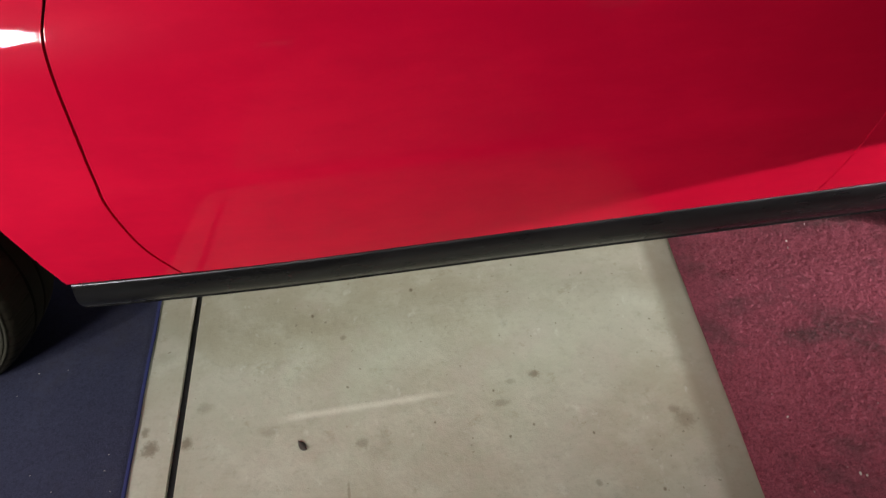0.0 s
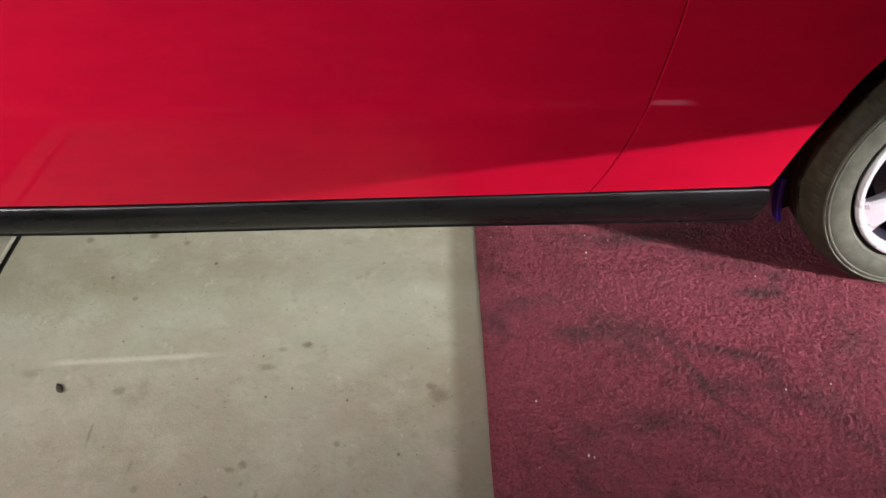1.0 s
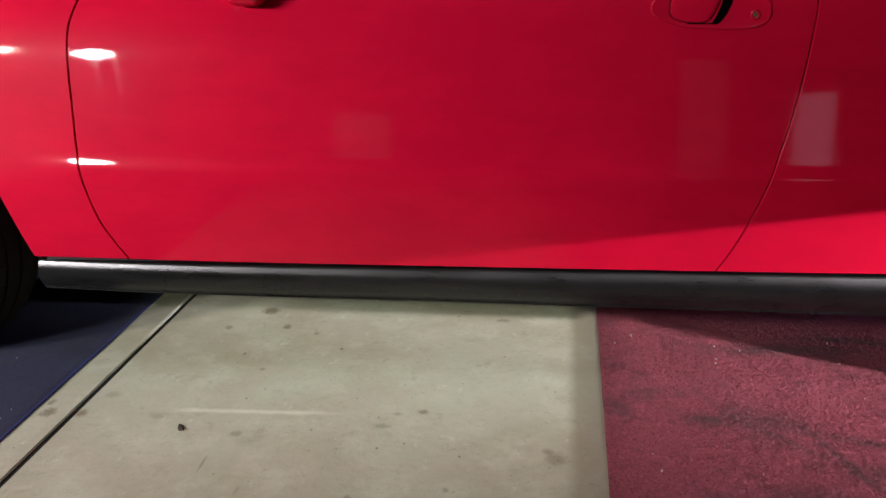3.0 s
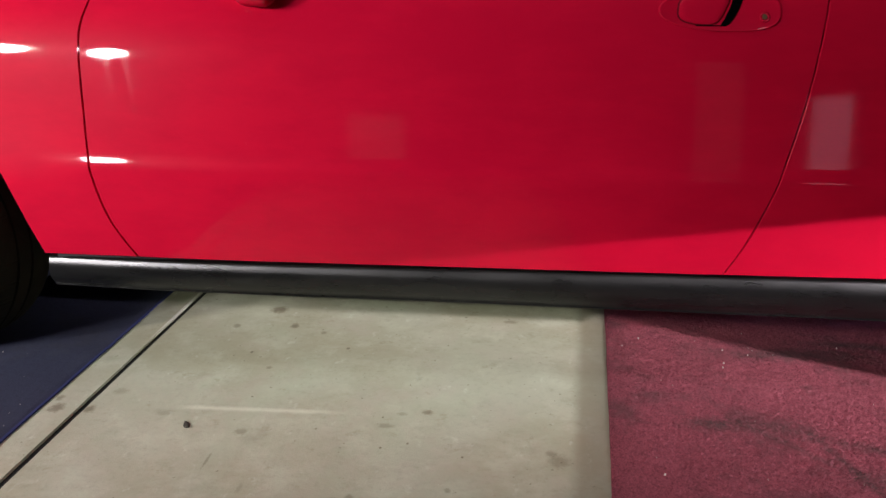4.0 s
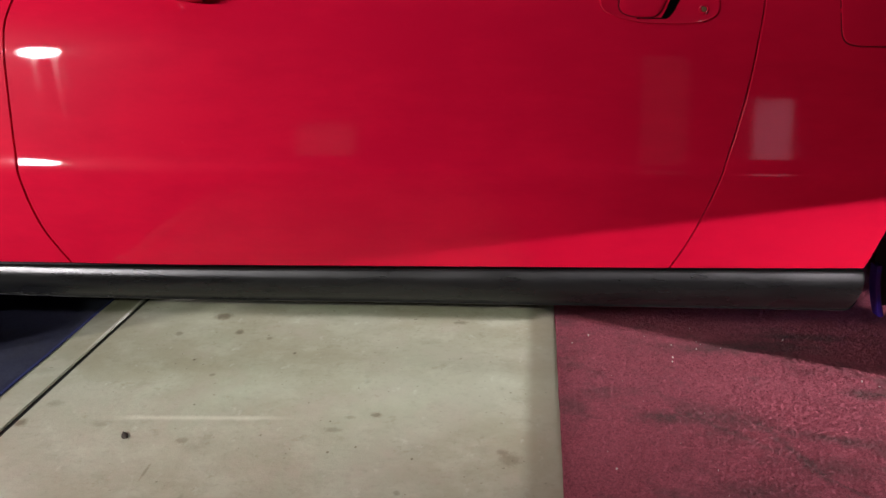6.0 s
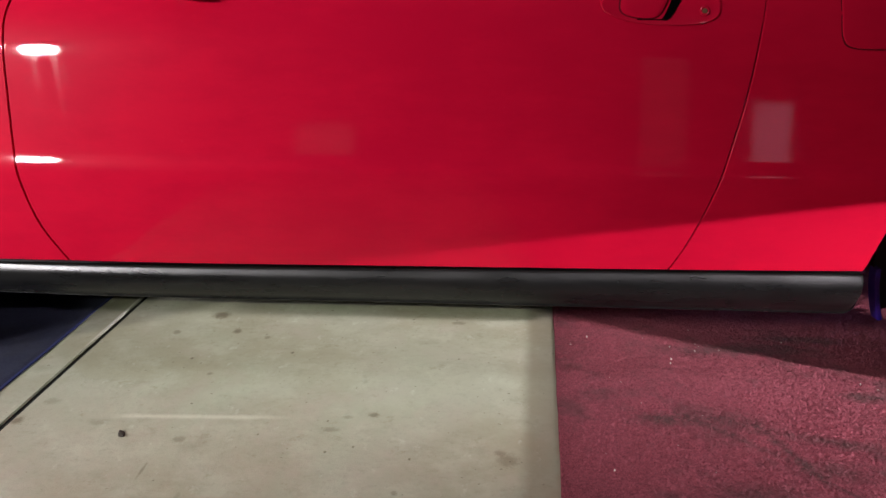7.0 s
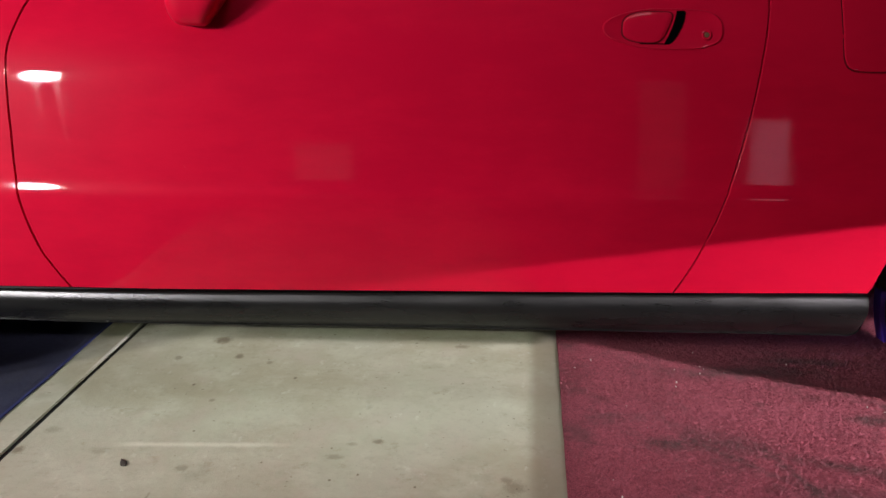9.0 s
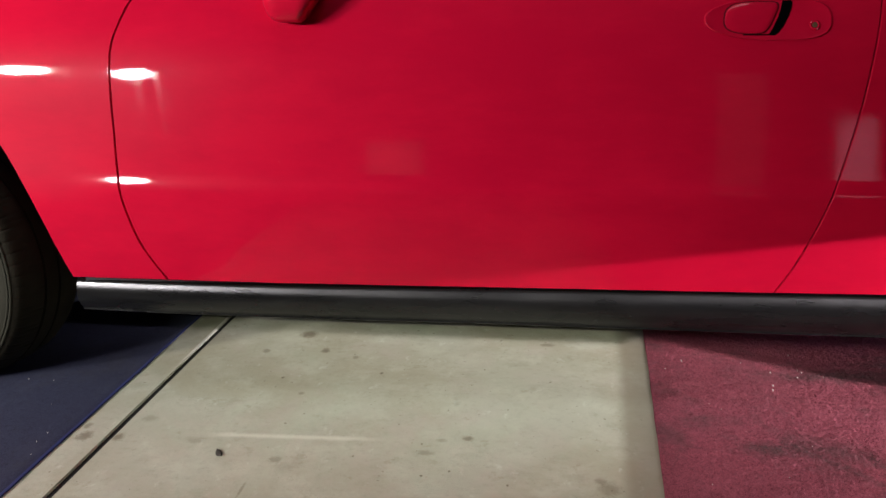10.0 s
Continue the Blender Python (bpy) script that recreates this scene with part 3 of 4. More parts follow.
RAKE = pose(-0.0055, 0, 0.006, 0, 0.68, 0)  # the body sits a little nose up on its wheels


def car():
    thing = tagged(new("car"), "glossy red two-door coupe parked across concrete and carpet", "car")
    thing.matrix_basis = RAKE
    half_front, half_rear = 0.0021, 0.0012

    def gf(z):
        return lerp(GAP_FRONT, z)

    def gr(z):
        return lerp(GAP_REAR, z)

    for flip in (False, True):
        def finish(bm):
            return mirrored(bm) if flip else bm

        bm = bmesh.new()
        panel(bm, lambda z: gf(z) + half_front, lambda z: gr(z) - half_rear, LEVELS, 70)
        door = part("door", finish(bm), PAINT, thing, "closed glossy red door with a flush pull handle")
        low = [z for z in LEVELS if z < 0.645] + [0.645]
        high = [0.645] + [z for z in LEVELS if z > 0.645]
        bm = bmesh.new()
        panel(bm, lambda z: lerp(ARCH_FRONT, z), lambda z: gf(z) - half_front, low, 24)
        panel(bm, lambda z: -1.22, lambda z: 2 * FRONT_AXLE - lerp(ARCH_FRONT, z) + 0.0, low, 16, (False, True))
        panel(bm, lambda z: -1.22, lambda z: gf(z) - half_front, high, 40, (False, True), False)
        part("front_fender", finish(bm), PAINT, thing)
        bm = bmesh.new()
        panel(bm, lambda z: gr(z) + half_rear, lambda z: lerp(ARCH_REAR, z), low, 24, first=ROUND_LIP)
        panel(bm, lambda z: 2 * REAR_AXLE - lerp(ARCH_REAR, z), lambda z: 2.62, low, 16, (True, False))
        panel(bm, lambda z: gr(z) + half_rear, lambda z: 2.62, high, 40, (True, False), False, ROUND_LIP)
        part("rear_quarter", finish(bm), PAINT, thing)

        # side skirt: a rounded black tube-like moulding under the doors
        bm = bmesh.new()
        prof = [(y + 0.009, z) for y, z in [(0.06, 0.252), (0.010, 0.2525), (0.0055, 0.2522), (0.0040, 0.2510), (0.0021, 0.2470), (0.0003, 0.2430), (-0.0013, 0.2390), (-0.0026, 0.2350), (-0.0036, 0.2300), (-0.0042, 0.2230), (-0.0034, 0.2140), (0.004, 0.201), (0.012, 0.1935), (0.0125, 0.191), (0.0105, 0.1895), (0.012, 0.188), (0.028, 0.1875), (0.06, 0.1875), (0.10, 0.191)]]
        rows = []
        for x in [-0.216 + 1.782 * i / 60 for i in range(61)] + [1.566 + 0.026 * math.sin(math.pi / 2 * i / 10) for i in range(1, 11)]:
            under = -0.010 - 0.006 * max(0.0, (0.6 - x) / 0.7)
            end = max(0.0, (x - 1.566) / 0.026)
            row = []
            for y, z in prof:
                low = min(1.0, max(0.0, (0.2525 - z) / 0.06))
                row.append((x, y + 0.06 * max(0.0, 0.35 - x) ** 2, z + (1 - low) * 0.0125 * (x - 0.6) + low * under + low * 0.031 * (1 - math.sqrt(max(0.0, 1 - min(1.0, end) ** 2)))))
            rows.append(row)
        patch(bm, rows)
        for row in (rows[0], rows[-1]):
            bm.faces.new([bm.verts.new(p) for p in row])
        part("side_skirt", finish(bm), SKIRT, thing, "satin black plastic side skirt")
        # a black strip added behind the gap under the doors, for its shade
        bm = bmesh.new()
        box(bm, -0.195, 1.575, 0.030, 0.055, 0.235, 0.285)
        part("gap_strip", finish(bm), BLACK, thing, "black strip added to keep the gap above the skirt dark")

        # door furniture
        bm = bmesh.new()

        def bezel(a):
            dx = 0.1105 * abs(math.cos(a)) ** (0.5 if math.cos(a) > 0 else 0.85) * (1 if math.cos(a) > 0 else -1)
            taper = 1.0 if dx > 0 else 1 - 0.25 * (dx / 0.11) ** 2
            return dx, 0.036 * taper * abs(math.sin(a)) ** 0.75 * (1 if math.sin(a) > 0 else -1)

        oval(bm, 1.155, 0.770, bezel, [(1.0, -0.002), (0.995, 0.0012), (0.975, 0.0026), (0.95, 0.0022), (0.90, 0.0006), (0.0, 0.0004)])
        part("handle_plate", finish(bm), PAINT, door)
        # flat black sheets on the plate paint the shade of the pocket and its slit
        bm = bmesh.new()
        patch(bm, [[(1.1555 + u * wide + (z - 0.7425) * 0.42 + 4.0 * (z - 0.7425) * (0.802 - z), flank(1.17, z) - high, z) for u in (0, 0.35, 0.7, 1)]
                   for z, high, wide in ((0.7425, 0.0009, 0.011), (0.747, 0.0010, 0.0145), (0.758, 0.0012, 0.0165), (0.775, 0.0014, 0.018), (0.79, 0.0012, 0.0185), (0.799, 0.0010, 0.0175), (0.802, 0.0009, 0.015))])
        patch(bm, [[(x, flank(x, z) - 0.0011, z) for x in (1.112, 1.125, 1.14, 1.158)] for z in (0.7425, 0.7445)])
        part("handle_pocket", finish(bm), DEEP, door, "black sheet for the shade in the finger pocket")
        bm = bmesh.new()

        def paddle(a):
            c, s = math.cos(a), math.sin(a)
            dx = (0.050 if c < 0 else 0.034) * abs(c) ** (0.9 if c < 0 else 0.35) * (1 if c > 0 else -1)
            dz = 0.0270 * abs(s) ** 0.6 * (1 if s > 0 else -1)
            return dx + dz * (0.48 if dx > 0 else 0.1), dz

        oval(bm, 1.1315, 0.7725, paddle, [(1.065, 0.0), (1.06, 0.0009), (0.99, 0.0009)])
        part("handle_groove", finish(bm), SEAM, door)
        bm = bmesh.new()
        oval(bm, 1.1315, 0.7725, paddle, [(1.01, -0.001), (1.0, 0.0005), (0.985, 0.0022), (0.95, 0.0030), (0.7, 0.0034), (0.0, 0.0036)])
        part("door_handle", finish(bm), PAINT, door)
        bm = bmesh.new()
        oval(bm, 1.2345, 0.7600, lambda a: (0.0088 * math.cos(a), 0.0088 * math.sin(a)), [(1.0, -0.001), (1.0, 0.0022), (0.8, 0.0034), (0.6, 0.0022), (0.0, 0.0022)])
        lock = part("lock_cylinder", finish(bm), PAINT, door)
        bm = bmesh.new()
        oval(bm, 1.2345, 0.7600, lambda a: (0.0045 * math.cos(a), 0.0045 * math.sin(a)), [(1.0, 0.0015), (1.0, 0.0028), (0.7, 0.0030), (0.0, 0.0026)])
        part("keyhole", finish(bm), BRASS, lock, "dull brass keyhole")

        # fuel flap on the camera's side only
        if not flip:
            def flap(a):
                c, s = math.cos(a), math.sin(a)
                return 0.096 * abs(c) ** 0.28 * (1 if c > 0 else -1), 0.088 * abs(s) ** 0.28 * (1 if s > 0 else -1)

            bm = bmesh.new()
            oval(bm, 1.580, 0.785, flap, [(1.024, 0.0), (1.022, 0.0009), (1.0, 0.0009)])
            part("fuel_flap_seam", bm, SEAM, thing)
            bm = bmesh.new()
            oval(bm, 1.580, 0.785, flap, [(1.0, -0.003), (1.0, 0.0008), (0.996, 0.0014), (0.988, 0.0018), (0.96, 0.0019), (0.5, 0.0019), (0.0, 0.0019)])
            part("fuel_flap", bm, PAINT, thing)

        # door mirror
        bm = bmesh.new()
        rows = []
        for i in range(25):
            u = i / 24
            x = 0.238 + 0.113 * u
            swell = math.sqrt(max(0.0, 1 - (1 - min(1.0, u / 0.35)) ** 2.4))
            hy, hz = 0.012 + 0.027 * swell, 0.018 + 0.052 * swell
            lift = 0.058 * max(0.0, (u - 0.62) / 0.38) ** 1.25
            row = []
            for k in range(33):
                a = 2 * math.pi * k / 32
                c, s = math.cos(a), math.sin(a)
                up = hz * abs(s) ** 0.55 * (1 if s > 0 else -1)
                row.append((x, 0.028 + hy * abs(c) ** 0.55 * (1 if c > 0 else -1), 0.838 + up + (lift if s < 0 else 0)))
            rows.append(row)
        tip = rows[-1]
        rows.append([(x - 0.006, 0.028 + (y - 0.028) * 0.9, 0.838 + (z - 0.838) * 0.9) for x, y, z in tip])
        rows.append([(x - 0.03, 0.028 + (y - 0.028) * 0.85, 0.838 + (z - 0.838) * 0.85) for x, y, z in tip])
        patch(bm, rows)
        bmesh.ops.remove_doubles(bm, verts=bm.verts, dist=0.0003)
        bmesh.ops.holes_fill(bm, edges=[e for e in bm.edges if e.is_boundary], sides=0)
        part("mirror", finish(bm), PAINT, door, "red door mirror housing")
        bm = bmesh.new()
        box(bm, 0.326, 0.331, 0.0, 0.056, 0.838, 0.888, bevel=0.002)
        part("mirror_glass", finish(bm), GLASS, door)
        bm = bmesh.new()
        box(bm, 0.27, 0.325, 0.05, 0.12, 0.85, 0.90, bevel=0.01)
        part("mirror_arm", finish(bm), TRIM, door)

        # wheel housings, and the plastic edge that hangs below the rear one, blue light painted on it
        for axle, start, end in ((FRONT_AXLE, 6, 190), (REAR_AXLE, -10, 174)):
            bm = bmesh.new()
            rows = []
            for i in range(41):
                a = math.radians(start + (end - start) * i / 40)
                rim = flank(axle + 0.38 * math.cos(a), max(0.27, 0.265 + 0.38 * math.sin(a))) + 0.028
                rows.append([(axle + r * math.cos(a), y, 0.265 + r * math.sin(a)) for r, y in ((0.385, rim), (0.378, rim - 0.003), (0.373, rim), (0.372, rim + 0.06), (0.372, 0.2), (0.372, 0.36), (0.05, 0.36))])
            patch(bm, rows)
            part("wheel_housing", finish(bm), BLACK, thing, "black plastic wheel arch liner")
        bm = bmesh.new()
        ring = ((0.341, 0.075), (0.341, 0.047), (0.339, 0.045), (0.333, 0.045), (0.331, 0.047), (0.331, 0.075))
        patch(bm, [[(REAR_AXLE + r * math.cos(a), y, 0.272 + r * math.sin(a)) for r, y in ring] for a in (math.radians(181 + 19 * i / 12) for i in range(13))])
        part("liner_edge", finish(bm), LINER, thing, "plastic liner edge with blue light put into its colour")
        # an added black sheet fills the dark gap between that edge and the tyre
        bm = bmesh.new()
        patch(bm, [[(REAR_AXLE + r * math.cos(a), y, 0.272 + r * math.sin(a)) for r, y in ((0.336, 0.070), (0.333, 0.074), (0.318, 0.078), (0.300, 0.080))] for a in (math.radians(172 + 27 * i / 12) for i in range(13))])
        part("liner_panel", finish(bm), BLACK, thing, "black plastic wheel arch liner")

        # side glass
        bm = bmesh.new()
        patch(bm, [[(0.10 + 0.42 * v + (1.75 - 0.32 * v - 0.10 - 0.42 * v) * u, 0.15 + 0.17 * v, 0.97 + 0.31 * v) for u in (0, 0.25, 0.5, 0.75, 1)] for v in (0, 0.33, 0.66, 1)])
        part("side_window", finish(bm), GLASS, thing)
        bm = bmesh.new()
        patch(bm, [[(0.05 + 1.85 * u, flank(0.05 + 1.85 * u, 0.96) - 0.003 + 0.02 * v, 0.958 + 0.014 * v) for u in (0, 0.1, 0.2, 0.3, 0.6, 0.8, 1)] for v in (0, 0.5, 1)])
        part("belt_moulding", finish(bm), TRIM, thing)

    # hull, roof, bonnet, tail and bumpers
    mid = WIDTH / 2
    bm = bmesh.new()
    for x0, x1 in ((-0.19, 1.56),):
        box(bm, x0, x1, 0.15, WIDTH - 0.15, 0.215, 0.95)
    box(bm, -1.2, -0.19, 0.40, WIDTH - 0.40, 0.22, 0.80)
    box(bm, 1.56, 2.6, 0.40, WIDTH - 0.40, 0.22, 0.85)
    part("underbody", bm, BLACK, thing)
    bm = bmesh.new()
    across = [-1, -0.97, -0.9, -0.7, -0.35, 0, 0.35, 0.7, 0.9, 0.97, 1]
    patch(bm, [[(x, mid + s * w, z - drop * abs(s) ** 3) for s in across] for x, w, z, drop in ((-1.43, 0.56, 0.66, 0.02), (-1.40, 0.58, 0.72, 0.03), (-1.2, 0.60, 0.84, 0.02), (-0.8, 0.63, 0.93, 0.02), (-0.3, 0.66, 0.985, 0.02), (0.08, 0.68, 1.01, 0.03))])
    part("bonnet", bm, PAINT, thing)
    bm = bmesh.new()
    patch(bm, [[(x, mid + s * w, z - drop * abs(s) ** 3) for s in across] for x, w, z, drop in ((0.62, 0.53, 1.27, 0.02), (0.8, 0.54, 1.315, 0.03), (1.1, 0.545, 1.33, 0.035), (1.4, 0.53, 1.31, 0.03), (1.65, 0.51, 1.26, 0.02))])
    part("roof", bm, PAINT, thing)
    bm = bmesh.new()
    patch(bm, [[(x, mid + s * w, z + 0.02 * (1 - s * s)) for s in across] for x, w, z in ((0.08, 0.68, 0.99), (0.35, 0.61, 1.13), (0.62, 0.53, 1.255))])
    part("windscreen", bm, GLASS, thing)
    bm = bmesh.new()
    patch(bm, [[(x, mid + s * w, z + 0.02 * (1 - s * s)) for s in across] for x, w, z in ((1.65, 0.51, 1.245), (2.0, 0.58, 1.13), (2.35, 0.64, 1.01))])
    part("rear_window", bm, GLASS, thing)
    bm = bmesh.new()
    patch(bm, [[(x, mid + s * w, z - 0.03 * abs(s) ** 3) for s in across] for x, w, z in ((1.75, 0.69, 0.965), (2.0, 0.685, 0.985), (2.35, 0.67, 1.005), (2.62, 0.64, 0.985), (2.70, 0.63, 0.95), (2.72, 0.64, 0.70))])
    part("tailgate", bm, PAINT, thing)
    for name, x0, x1, tip in (("front_bumper", -1.22, NOSE, -1), ("rear_bumper", 2.62, TAIL, 1)):
        bm = bmesh.new()
        rows = []
        for z, back in ((0.20, 0.10), (0.24, 0.03), (0.32, 0.0), (0.45, 0.0), (0.55, 0.02), (0.62, 0.05), (0.70, 0.12)):
            row = []
            for i in range(25):
                s = -1 + 2 * i / 24
                reach = (1 - abs(s) ** 5) ** 0.5
                row.append((x0 + (x1 - x0 - tip * back * 0.8) * reach, mid + s * (mid - 0.02 - lerp(SIDE, z) * 0.5), z))
            rows.append(row)
        patch(bm, rows)
        part(name, bm, PAINT, thing)
    for s in (-1, 1):
        part("headlight", boxed(-1.42, -1.30, mid + s * 0.52 - 0.12, mid + s * 0.52 + 0.12, 0.60, 0.69, bevel=0.02), LENS_CLEAR, thing)
        part("tail_light", boxed(2.64, 2.735, mid + s * 0.48 - 0.16, mid + s * 0.48 + 0.16, 0.72, 0.86, bevel=0.02), LENS_RED, thing)
    for x in WHEEL_SPOTS:
        for side in (1, -1):
            w = wheel(x, side)
            w.parent = thing
            w.matrix_basis = RAKE.inverted() @ w.matrix_basis
    return thing


car()


# ---- carpets and litter ----
def red_edge(y):
    return 0.996 + 0.0705 * y


def blue_edge(y):
    return -0.150


def carpets():
    red = tagged(new("red_carpet"), "dirty red needle-felt carpet laid on the concrete", "carpet")
    ys = [-2.6 + 0.08 * i for i in range(76)]
    bm = bmesh.new()
    rng = random.Random(3)
    rows = []
    for y in ys:
        e = red_edge(y) + rng.uniform(-0.0012, 0.0012)
        rows.append([(e, y, 0.0), (e, y, 0.0004), (e + 0.002, y, 0.0008), (e + 0.025, y, 0.002), (2.5, y, 0.003), (4.6, y, 0.003), (4.6, y, 0.0)])
    patch(bm, rows)
    part("backing", bm, BACKING, red)
    # the pile: short leaning tufts, thick where the camera passes
    g = np.random.default_rng(5)

    def rolling(x, y, size, cells):
        """Smooth random heights, 0 to 1, with humps of about that size in metres."""
        a = 900.0 * size
        x, y = x - 1.6, y + 0.1
        x, y = x + 0.003 * np.sin(57 * y + 3 * np.sin(31 * x)), y + 0.003 * np.sin(49 * x + 3 * np.sin(37 * y))
        u, v = (1.45 + x * np.cos(a) - y * np.sin(a)) / size, (1.45 + x * np.sin(a) + y * np.cos(a)) / size
        i, j = u.astype(int), v.astype(int)
        u, v = u - i, v - j
        u, v = u * u * (3 - 2 * u), v * v * (3 - 2 * v)
        return (cells[i, j] * (1 - u) + cells[i + 1, j] * u) * (1 - v) + (cells[i, j + 1] * (1 - u) + cells[i + 1, j + 1] * u) * v

    tables = [(size, share, g.random((int(2.9 / size) + 3, int(2.9 / size) + 3))) for size, share in ((0.0047, 0.42), (0.0087, 0.22), (0.0173, 0.18), (0.055, 0.18))]

    def height(x, y):
        """The matted felt: lumps of several sizes, thin at the carpet's cut edge."""
        lumps = sum(share * rolling(x, y, size, cells) for size, share, cells in tables)
        return 0.0006 + (0.0018 + 0.0045 * lumps**1.2) * np.clip((x - red_edge(y)) / 0.05, 0.08, 1.0)

    step = 0.0026
    nx, ny = int(1.15 / step), int(1.95 / step)
    gx, gy = np.meshgrid(np.arange(nx) * step, -0.95 + np.arange(ny) * step, indexing="ij")
    gx = gx + red_edge(gy) + 0.0015
    gx[1:] += g.uniform(-0.0011, 0.0011, gx[1:].shape)
    gy = gy + g.uniform(-0.001, 0.001, gy.shape)
    sheet = np.stack([gx, gy, height(gx, gy) + g.gamma(0.7, 0.0008, gx.shape) * np.clip((gx - red_edge(gy)) / 0.02, 0.1, 1.0)], 2).reshape(-1, 3)
    corner = (np.arange(nx - 1)[:, None] * ny + np.arange(ny - 1)[None, :]).ravel()
    quads = np.stack([corner, corner + ny, corner + ny + 1, corner + 1], 1)
    # loose fibres that stand out of the felt
    count = 360000
    y = g.uniform(-0.94, 0.98, count)
    x = red_edge(y) + 0.002 + g.power(0.8, count) * 1.14
    turn, reach = g.uniform(0, 2 * np.pi, count), g.uniform(0.0008, 0.0034, count)
    dx, dy, z = np.cos(turn), np.sin(turn), height(x, y)
    wide = g.uniform(0.0005, 0.0012, count)
    strands = np.empty((count, 3, 3))
    strands[:, 0] = np.stack([x - wide * dy, y + wide * dx, z - 0.0004], 1)
    strands[:, 1] = np.stack([x + wide * dy, y - wide * dx, z - 0.0004], 1)
    strands[:, 2] = np.stack([np.maximum(x + reach * dx, red_edge(y) - 0.001), y + reach * dy, z + reach * g.uniform(0.4, 1.4, count)], 1)
    verts = np.concatenate([sheet, strands.reshape(-1, 3)])
    loops = np.concatenate([quads.ravel(), len(sheet) + np.arange(count * 3)])
    starts = np.concatenate([np.arange(len(quads)) * 4, len(quads) * 4 + np.arange(count) * 3])
    mesh = bpy.data.meshes.new("pile")
    mesh.vertices.add(len(verts))
    mesh.vertices.foreach_set("co", verts.ravel())
    mesh.loops.add(len(loops))
    mesh.loops.foreach_set("vertex_index", loops.astype(np.int32))
    mesh.polygons.add(len(starts))
    mesh.polygons.foreach_set("loop_start", starts.astype(np.int32))
    mesh.update(calc_edges=True)
    mesh.shade_smooth()
    mesh.materials.append(RED)
    pile = tagged(new("pile", mesh), "short matted red carpet fibres", kind="stuff")
    pile.parent = red
    navy = tagged(new("navy_carpet"), "thin dark navy felt carpet with a blue edge", "carpet")
    bm = bmesh.new()
    rows, edge = [], []
    for y in ys:
        e = blue_edge(y) + rng.uniform(-0.001, 0.001)
        rows.append([(e, y, 0.0), (e, y, 0.002), (e - 0.002, y, 0.0035), (e - 0.02, y, 0.004), (-1.5, y, 0.004), (-4.2, y, 0.004), (-4.2, y, 0.0)])
        edge.append([(e + 0.001, y, 0.0004), (e + 0.0005, y, 0.003), (e - 0.003, y, 0.0042), (e - 0.0055, y, 0.0038)])
    patch(bm, rows)
    part("felt", bm, NAVY, navy)
    bm = bmesh.new()
    patch(bm, edge)
    part("edge_yarn", bm, BLUE, navy, "blue frayed edge yarn")


def litter():
    """Grit and crumbs on the carpets, and one dark chip on the concrete."""
    g = random.Random(11)
    for name, label, x0, x1, y0, y1, z, count in (("crumbs", "pale crumbs scattered on the red carpet", 1.03, 2.0, -0.75, 0.3, 0.0065, 80), ("grit", "pale grit scattered on the navy carpet", -0.75, -0.17, -0.6, 0.05, 0.0045, 38)):
        bm = bmesh.new()
        for _ in range(count):
            r = g.uniform(0.0005, 0.0013) * (1.7 if g.random() < 0.12 else 1)
            m = Matrix.LocRotScale((g.uniform(x0, x1), g.uniform(y0, y1), z), Euler((g.uniform(0, 3), g.uniform(0, 3), g.uniform(0, 6))), (r * g.uniform(1, 2.6), r, r * 0.7))
            bmesh.ops.create_icosphere(bm, subdivisions=1, radius=1, matrix=m)
        if name == "crumbs":
            for x, y, r in ((1.262, 0.133, 0.0028), (1.256, 0.112, 0.0021), (1.137, -0.447, 0.0034), (1.146, -0.452, 0.0026), (1.066, -0.316, 0.0022), (1.647, -0.307, 0.0024)):
                bmesh.ops.create_icosphere(bm, subdivisions=1, radius=1, matrix=Matrix.LocRotScale((x, y, z), Euler((x * 9, y * 7, 4 * x)), (r * 1.2, r * 0.8, r * 0.7)))
        tagged(solid(name, bm, GRIT, False), label, "litter", kind="stuff")
    bm = bmesh.new()
    rows = []
    for i in range(9):
        u = -1 + 2 * i / 8
        half = 0.0062 * max(0.05, 1 - abs(u) ** 2.2)
        rows.append([(0.011 * u * 0.75 + k * half * 0.6, -0.011 * u + k * half, 0.0012 + 0.0016 * (1 - k * k) + 0.0012 * u * u) for k in (-1, -0.5, 0, 0.5, 1)])
    patch(bm, rows)
    low = [[(x, y, z - 0.0012) for x, y, z in row] for row in rows]
    patch(bm, low)
    chip = solid("wood_chip", bm, BARK)
    chip.location = (0.172, -0.224, 0.0)
    tagged(chip, "small dark wood chip on the concrete", "litter")


carpets()
litter()


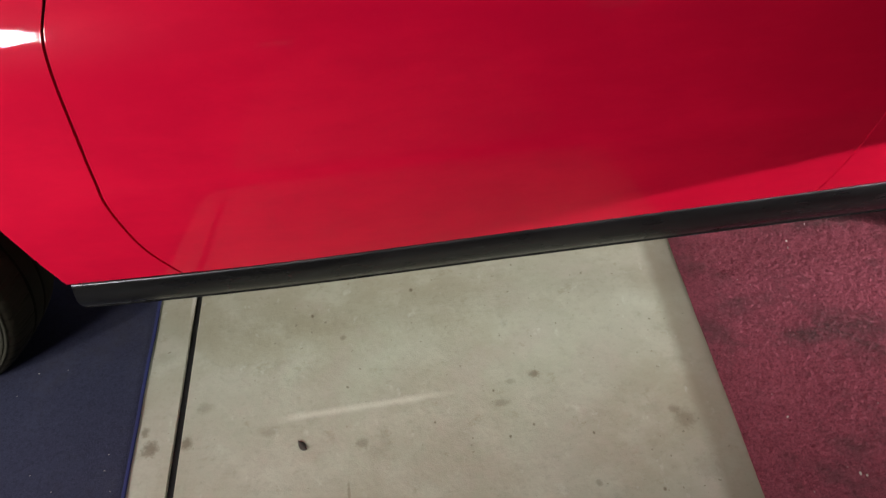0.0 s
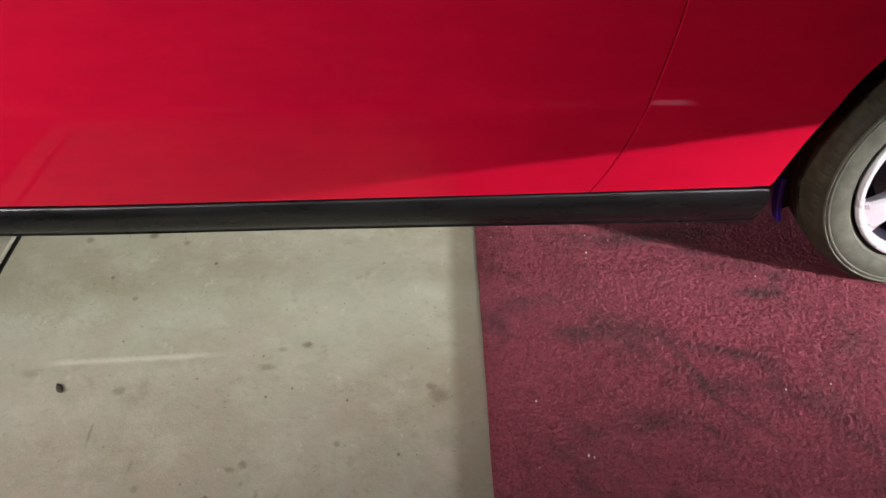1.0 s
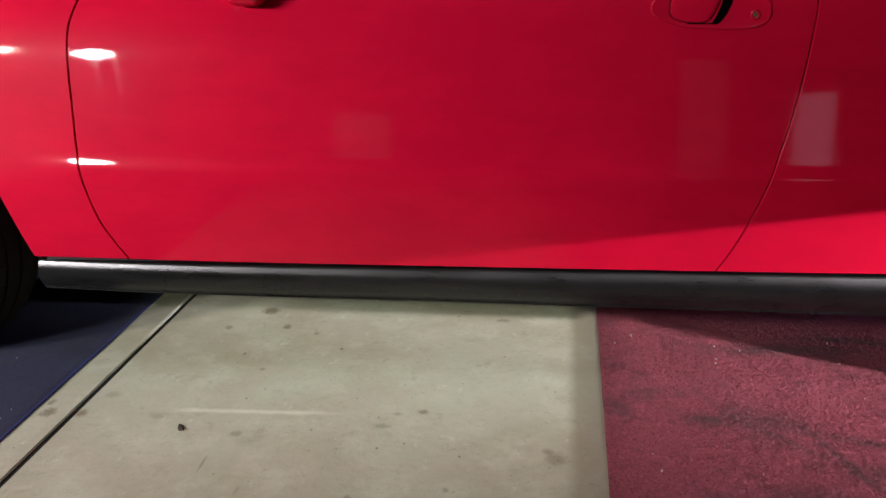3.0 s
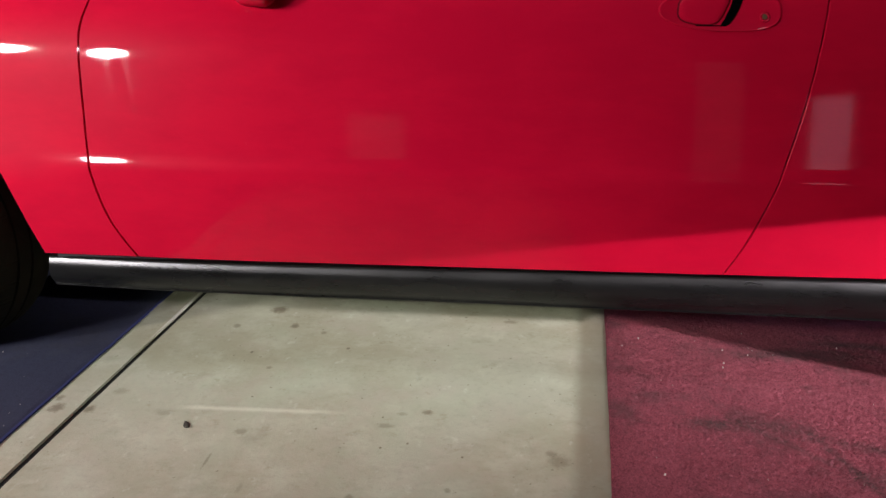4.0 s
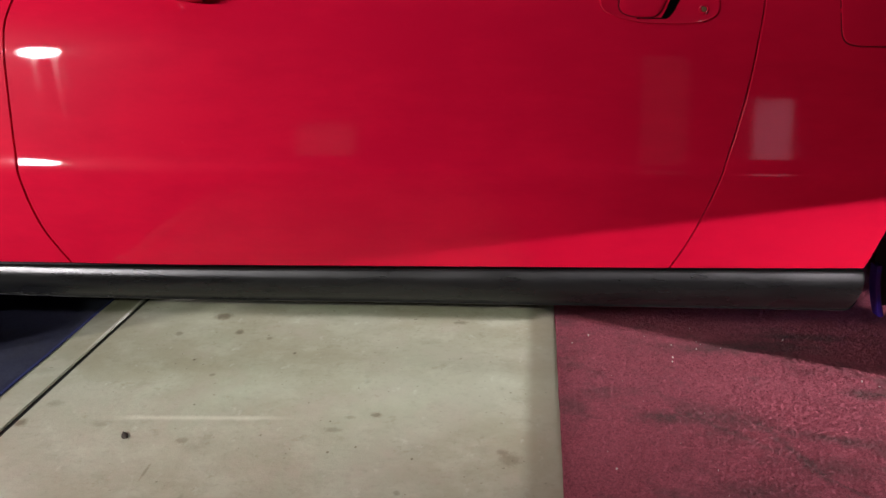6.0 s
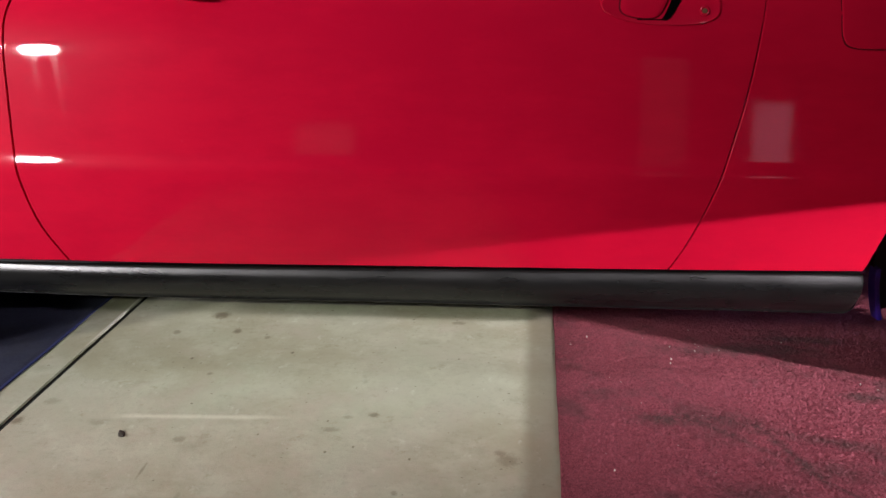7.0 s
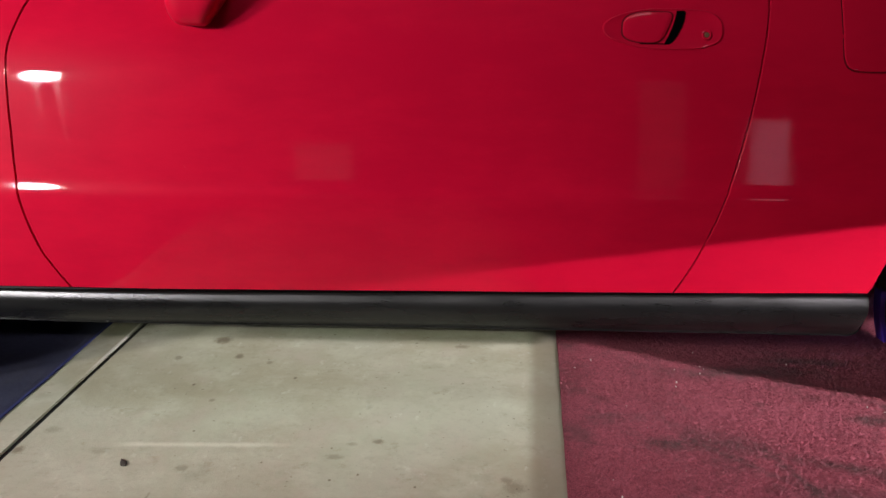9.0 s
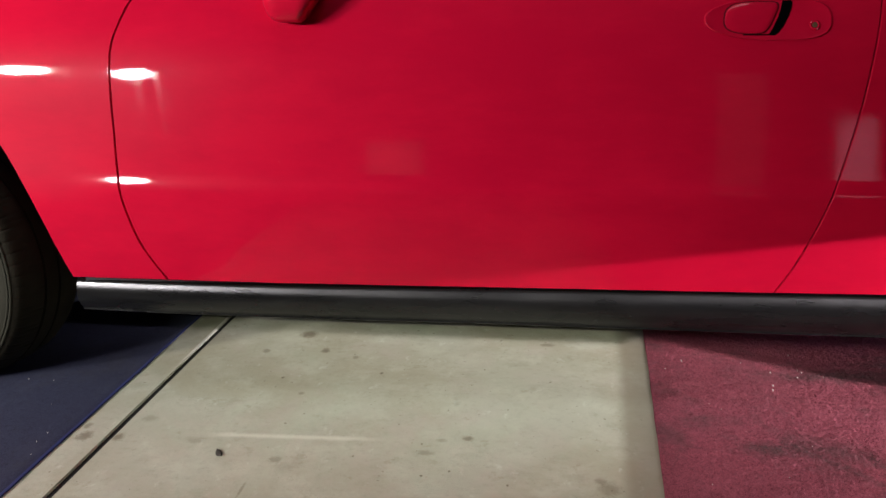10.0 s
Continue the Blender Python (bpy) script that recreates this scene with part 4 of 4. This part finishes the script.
# ---- lamps set round the car, out of view, with added leaves ----
def floodlight(eye, target, leaves, half=0.13):
    thing = tagged(new("floodlight"), "unseen portable floodlight on a thin black stand", "lamp", "floodlights")
    thing.location = (eye.x, eye.y, 0)
    aim = (Vector(target) - eye).normalized()
    back = Vector((eye.x, eye.y, 0)) * 0 - aim * 0.09
    m = Matrix.Translation((back.x, back.y, eye.z + back.z)) @ aim.to_track_quat("-Z", "Y").to_matrix().to_4x4()
    bm = boxed(-half, half, -0.09, 0.09, 0.0, 0.06, bevel=0.012)
    bm.transform(m)
    part("housing", bm, TRIM, thing)
    bm = bmesh.new()
    bmesh.ops.create_cone(bm, segments=16, radius1=0.012, radius2=0.012, depth=eye.z - 0.12, cap_ends=True, matrix=Matrix.Translation((back.x * 1.3, back.y * 1.3, (eye.z - 0.12) / 2)))
    part("pole", bm, TRIM, thing)
    for k in range(3):
        bm = bmesh.new()
        a = 2 * math.pi * k / 3
        bmesh.ops.create_cone(bm, segments=10, radius1=0.009, radius2=0.009, depth=0.5, cap_ends=True, matrix=Matrix.Translation((back.x * 1.3 + 0.2 * math.cos(a), back.y * 1.3 + 0.2 * math.sin(a), 0.12)) @ Matrix.Rotation(a, 4, "Z") @ Matrix.Rotation(math.radians(115), 4, "Y"))
        part("leg", bm, TRIM, thing)
    # unseen leaves, added to cut the beams to the edges of the lit areas
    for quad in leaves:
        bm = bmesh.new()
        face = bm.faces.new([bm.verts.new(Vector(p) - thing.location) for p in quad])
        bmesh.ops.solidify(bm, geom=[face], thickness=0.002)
        part("beam_cutter", bm, TRIM, thing, "unseen black leaf added to cut the beam")


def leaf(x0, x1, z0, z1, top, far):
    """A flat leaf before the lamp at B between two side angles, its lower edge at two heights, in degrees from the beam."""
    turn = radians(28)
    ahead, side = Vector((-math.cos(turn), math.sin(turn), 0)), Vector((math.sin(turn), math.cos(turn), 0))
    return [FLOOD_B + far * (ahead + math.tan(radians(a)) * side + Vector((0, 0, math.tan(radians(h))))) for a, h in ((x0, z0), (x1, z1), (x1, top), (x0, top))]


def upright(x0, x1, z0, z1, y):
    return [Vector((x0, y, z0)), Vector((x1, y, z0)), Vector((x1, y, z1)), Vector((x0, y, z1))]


floodlight(FLOOD_A, (-0.4, -0.1, 0.3), [])
floodlight(FLOOD_C, (-0.4, -0.1, 0.5), [])
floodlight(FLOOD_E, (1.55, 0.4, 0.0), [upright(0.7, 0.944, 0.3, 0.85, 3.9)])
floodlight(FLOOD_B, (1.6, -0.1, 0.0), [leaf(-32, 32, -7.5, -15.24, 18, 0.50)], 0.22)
floodlight(STRIP_FILL, (0.60, 0.9, 0.0), [upright(0.40, 0.53, 2.3572, 2.52, -5.25), upright(0.42, 0.52, 2.40, 2.4713, -5.54), upright(0.4986, 0.62, 2.2, 2.52, -5.254), upright(0.31, 0.4303, 2.2, 2.52, -5.254)])


# ---- lit windows in the wall behind the camera, seen only mirrored in the paint ----
def window(number, x0, x1, z0, z1, pane_material):
    thing = tagged(new("window_%d" % number), "lit frosted window in the hall wall", "window", kind="structure")
    y = -6.997
    for a, b, c, d in ((x0 - 0.04, x1 + 0.04, z1, z1 + 0.04), (x0 - 0.04, x1 + 0.04, z0 - 0.04, z0), (x0 - 0.04, x0, z0, z1), (x1, x1 + 0.04, z0, z1)):
        part("window_frame", boxed(a, b, y, y + 0.05, c, d), TRIM, thing)
    part("pane", boxed(x0, x1, y, y + 0.012, z0, z1), pane_material, thing)


window(1, 3.85, 4.30, 0.06, 0.74, glow_material("bright_pane", (0.86, 0.74, 1.0), 2.3))
window(2, -1.05, -0.45, 0.12, 0.46, glow_material("dim_pane", (1.0, 0.93, 0.95), 0.45))
window(3, 2.55, 3.10, 0.06, 2.2, glow_material("faint_pane", (1.0, 0.9, 0.95), 0.18))
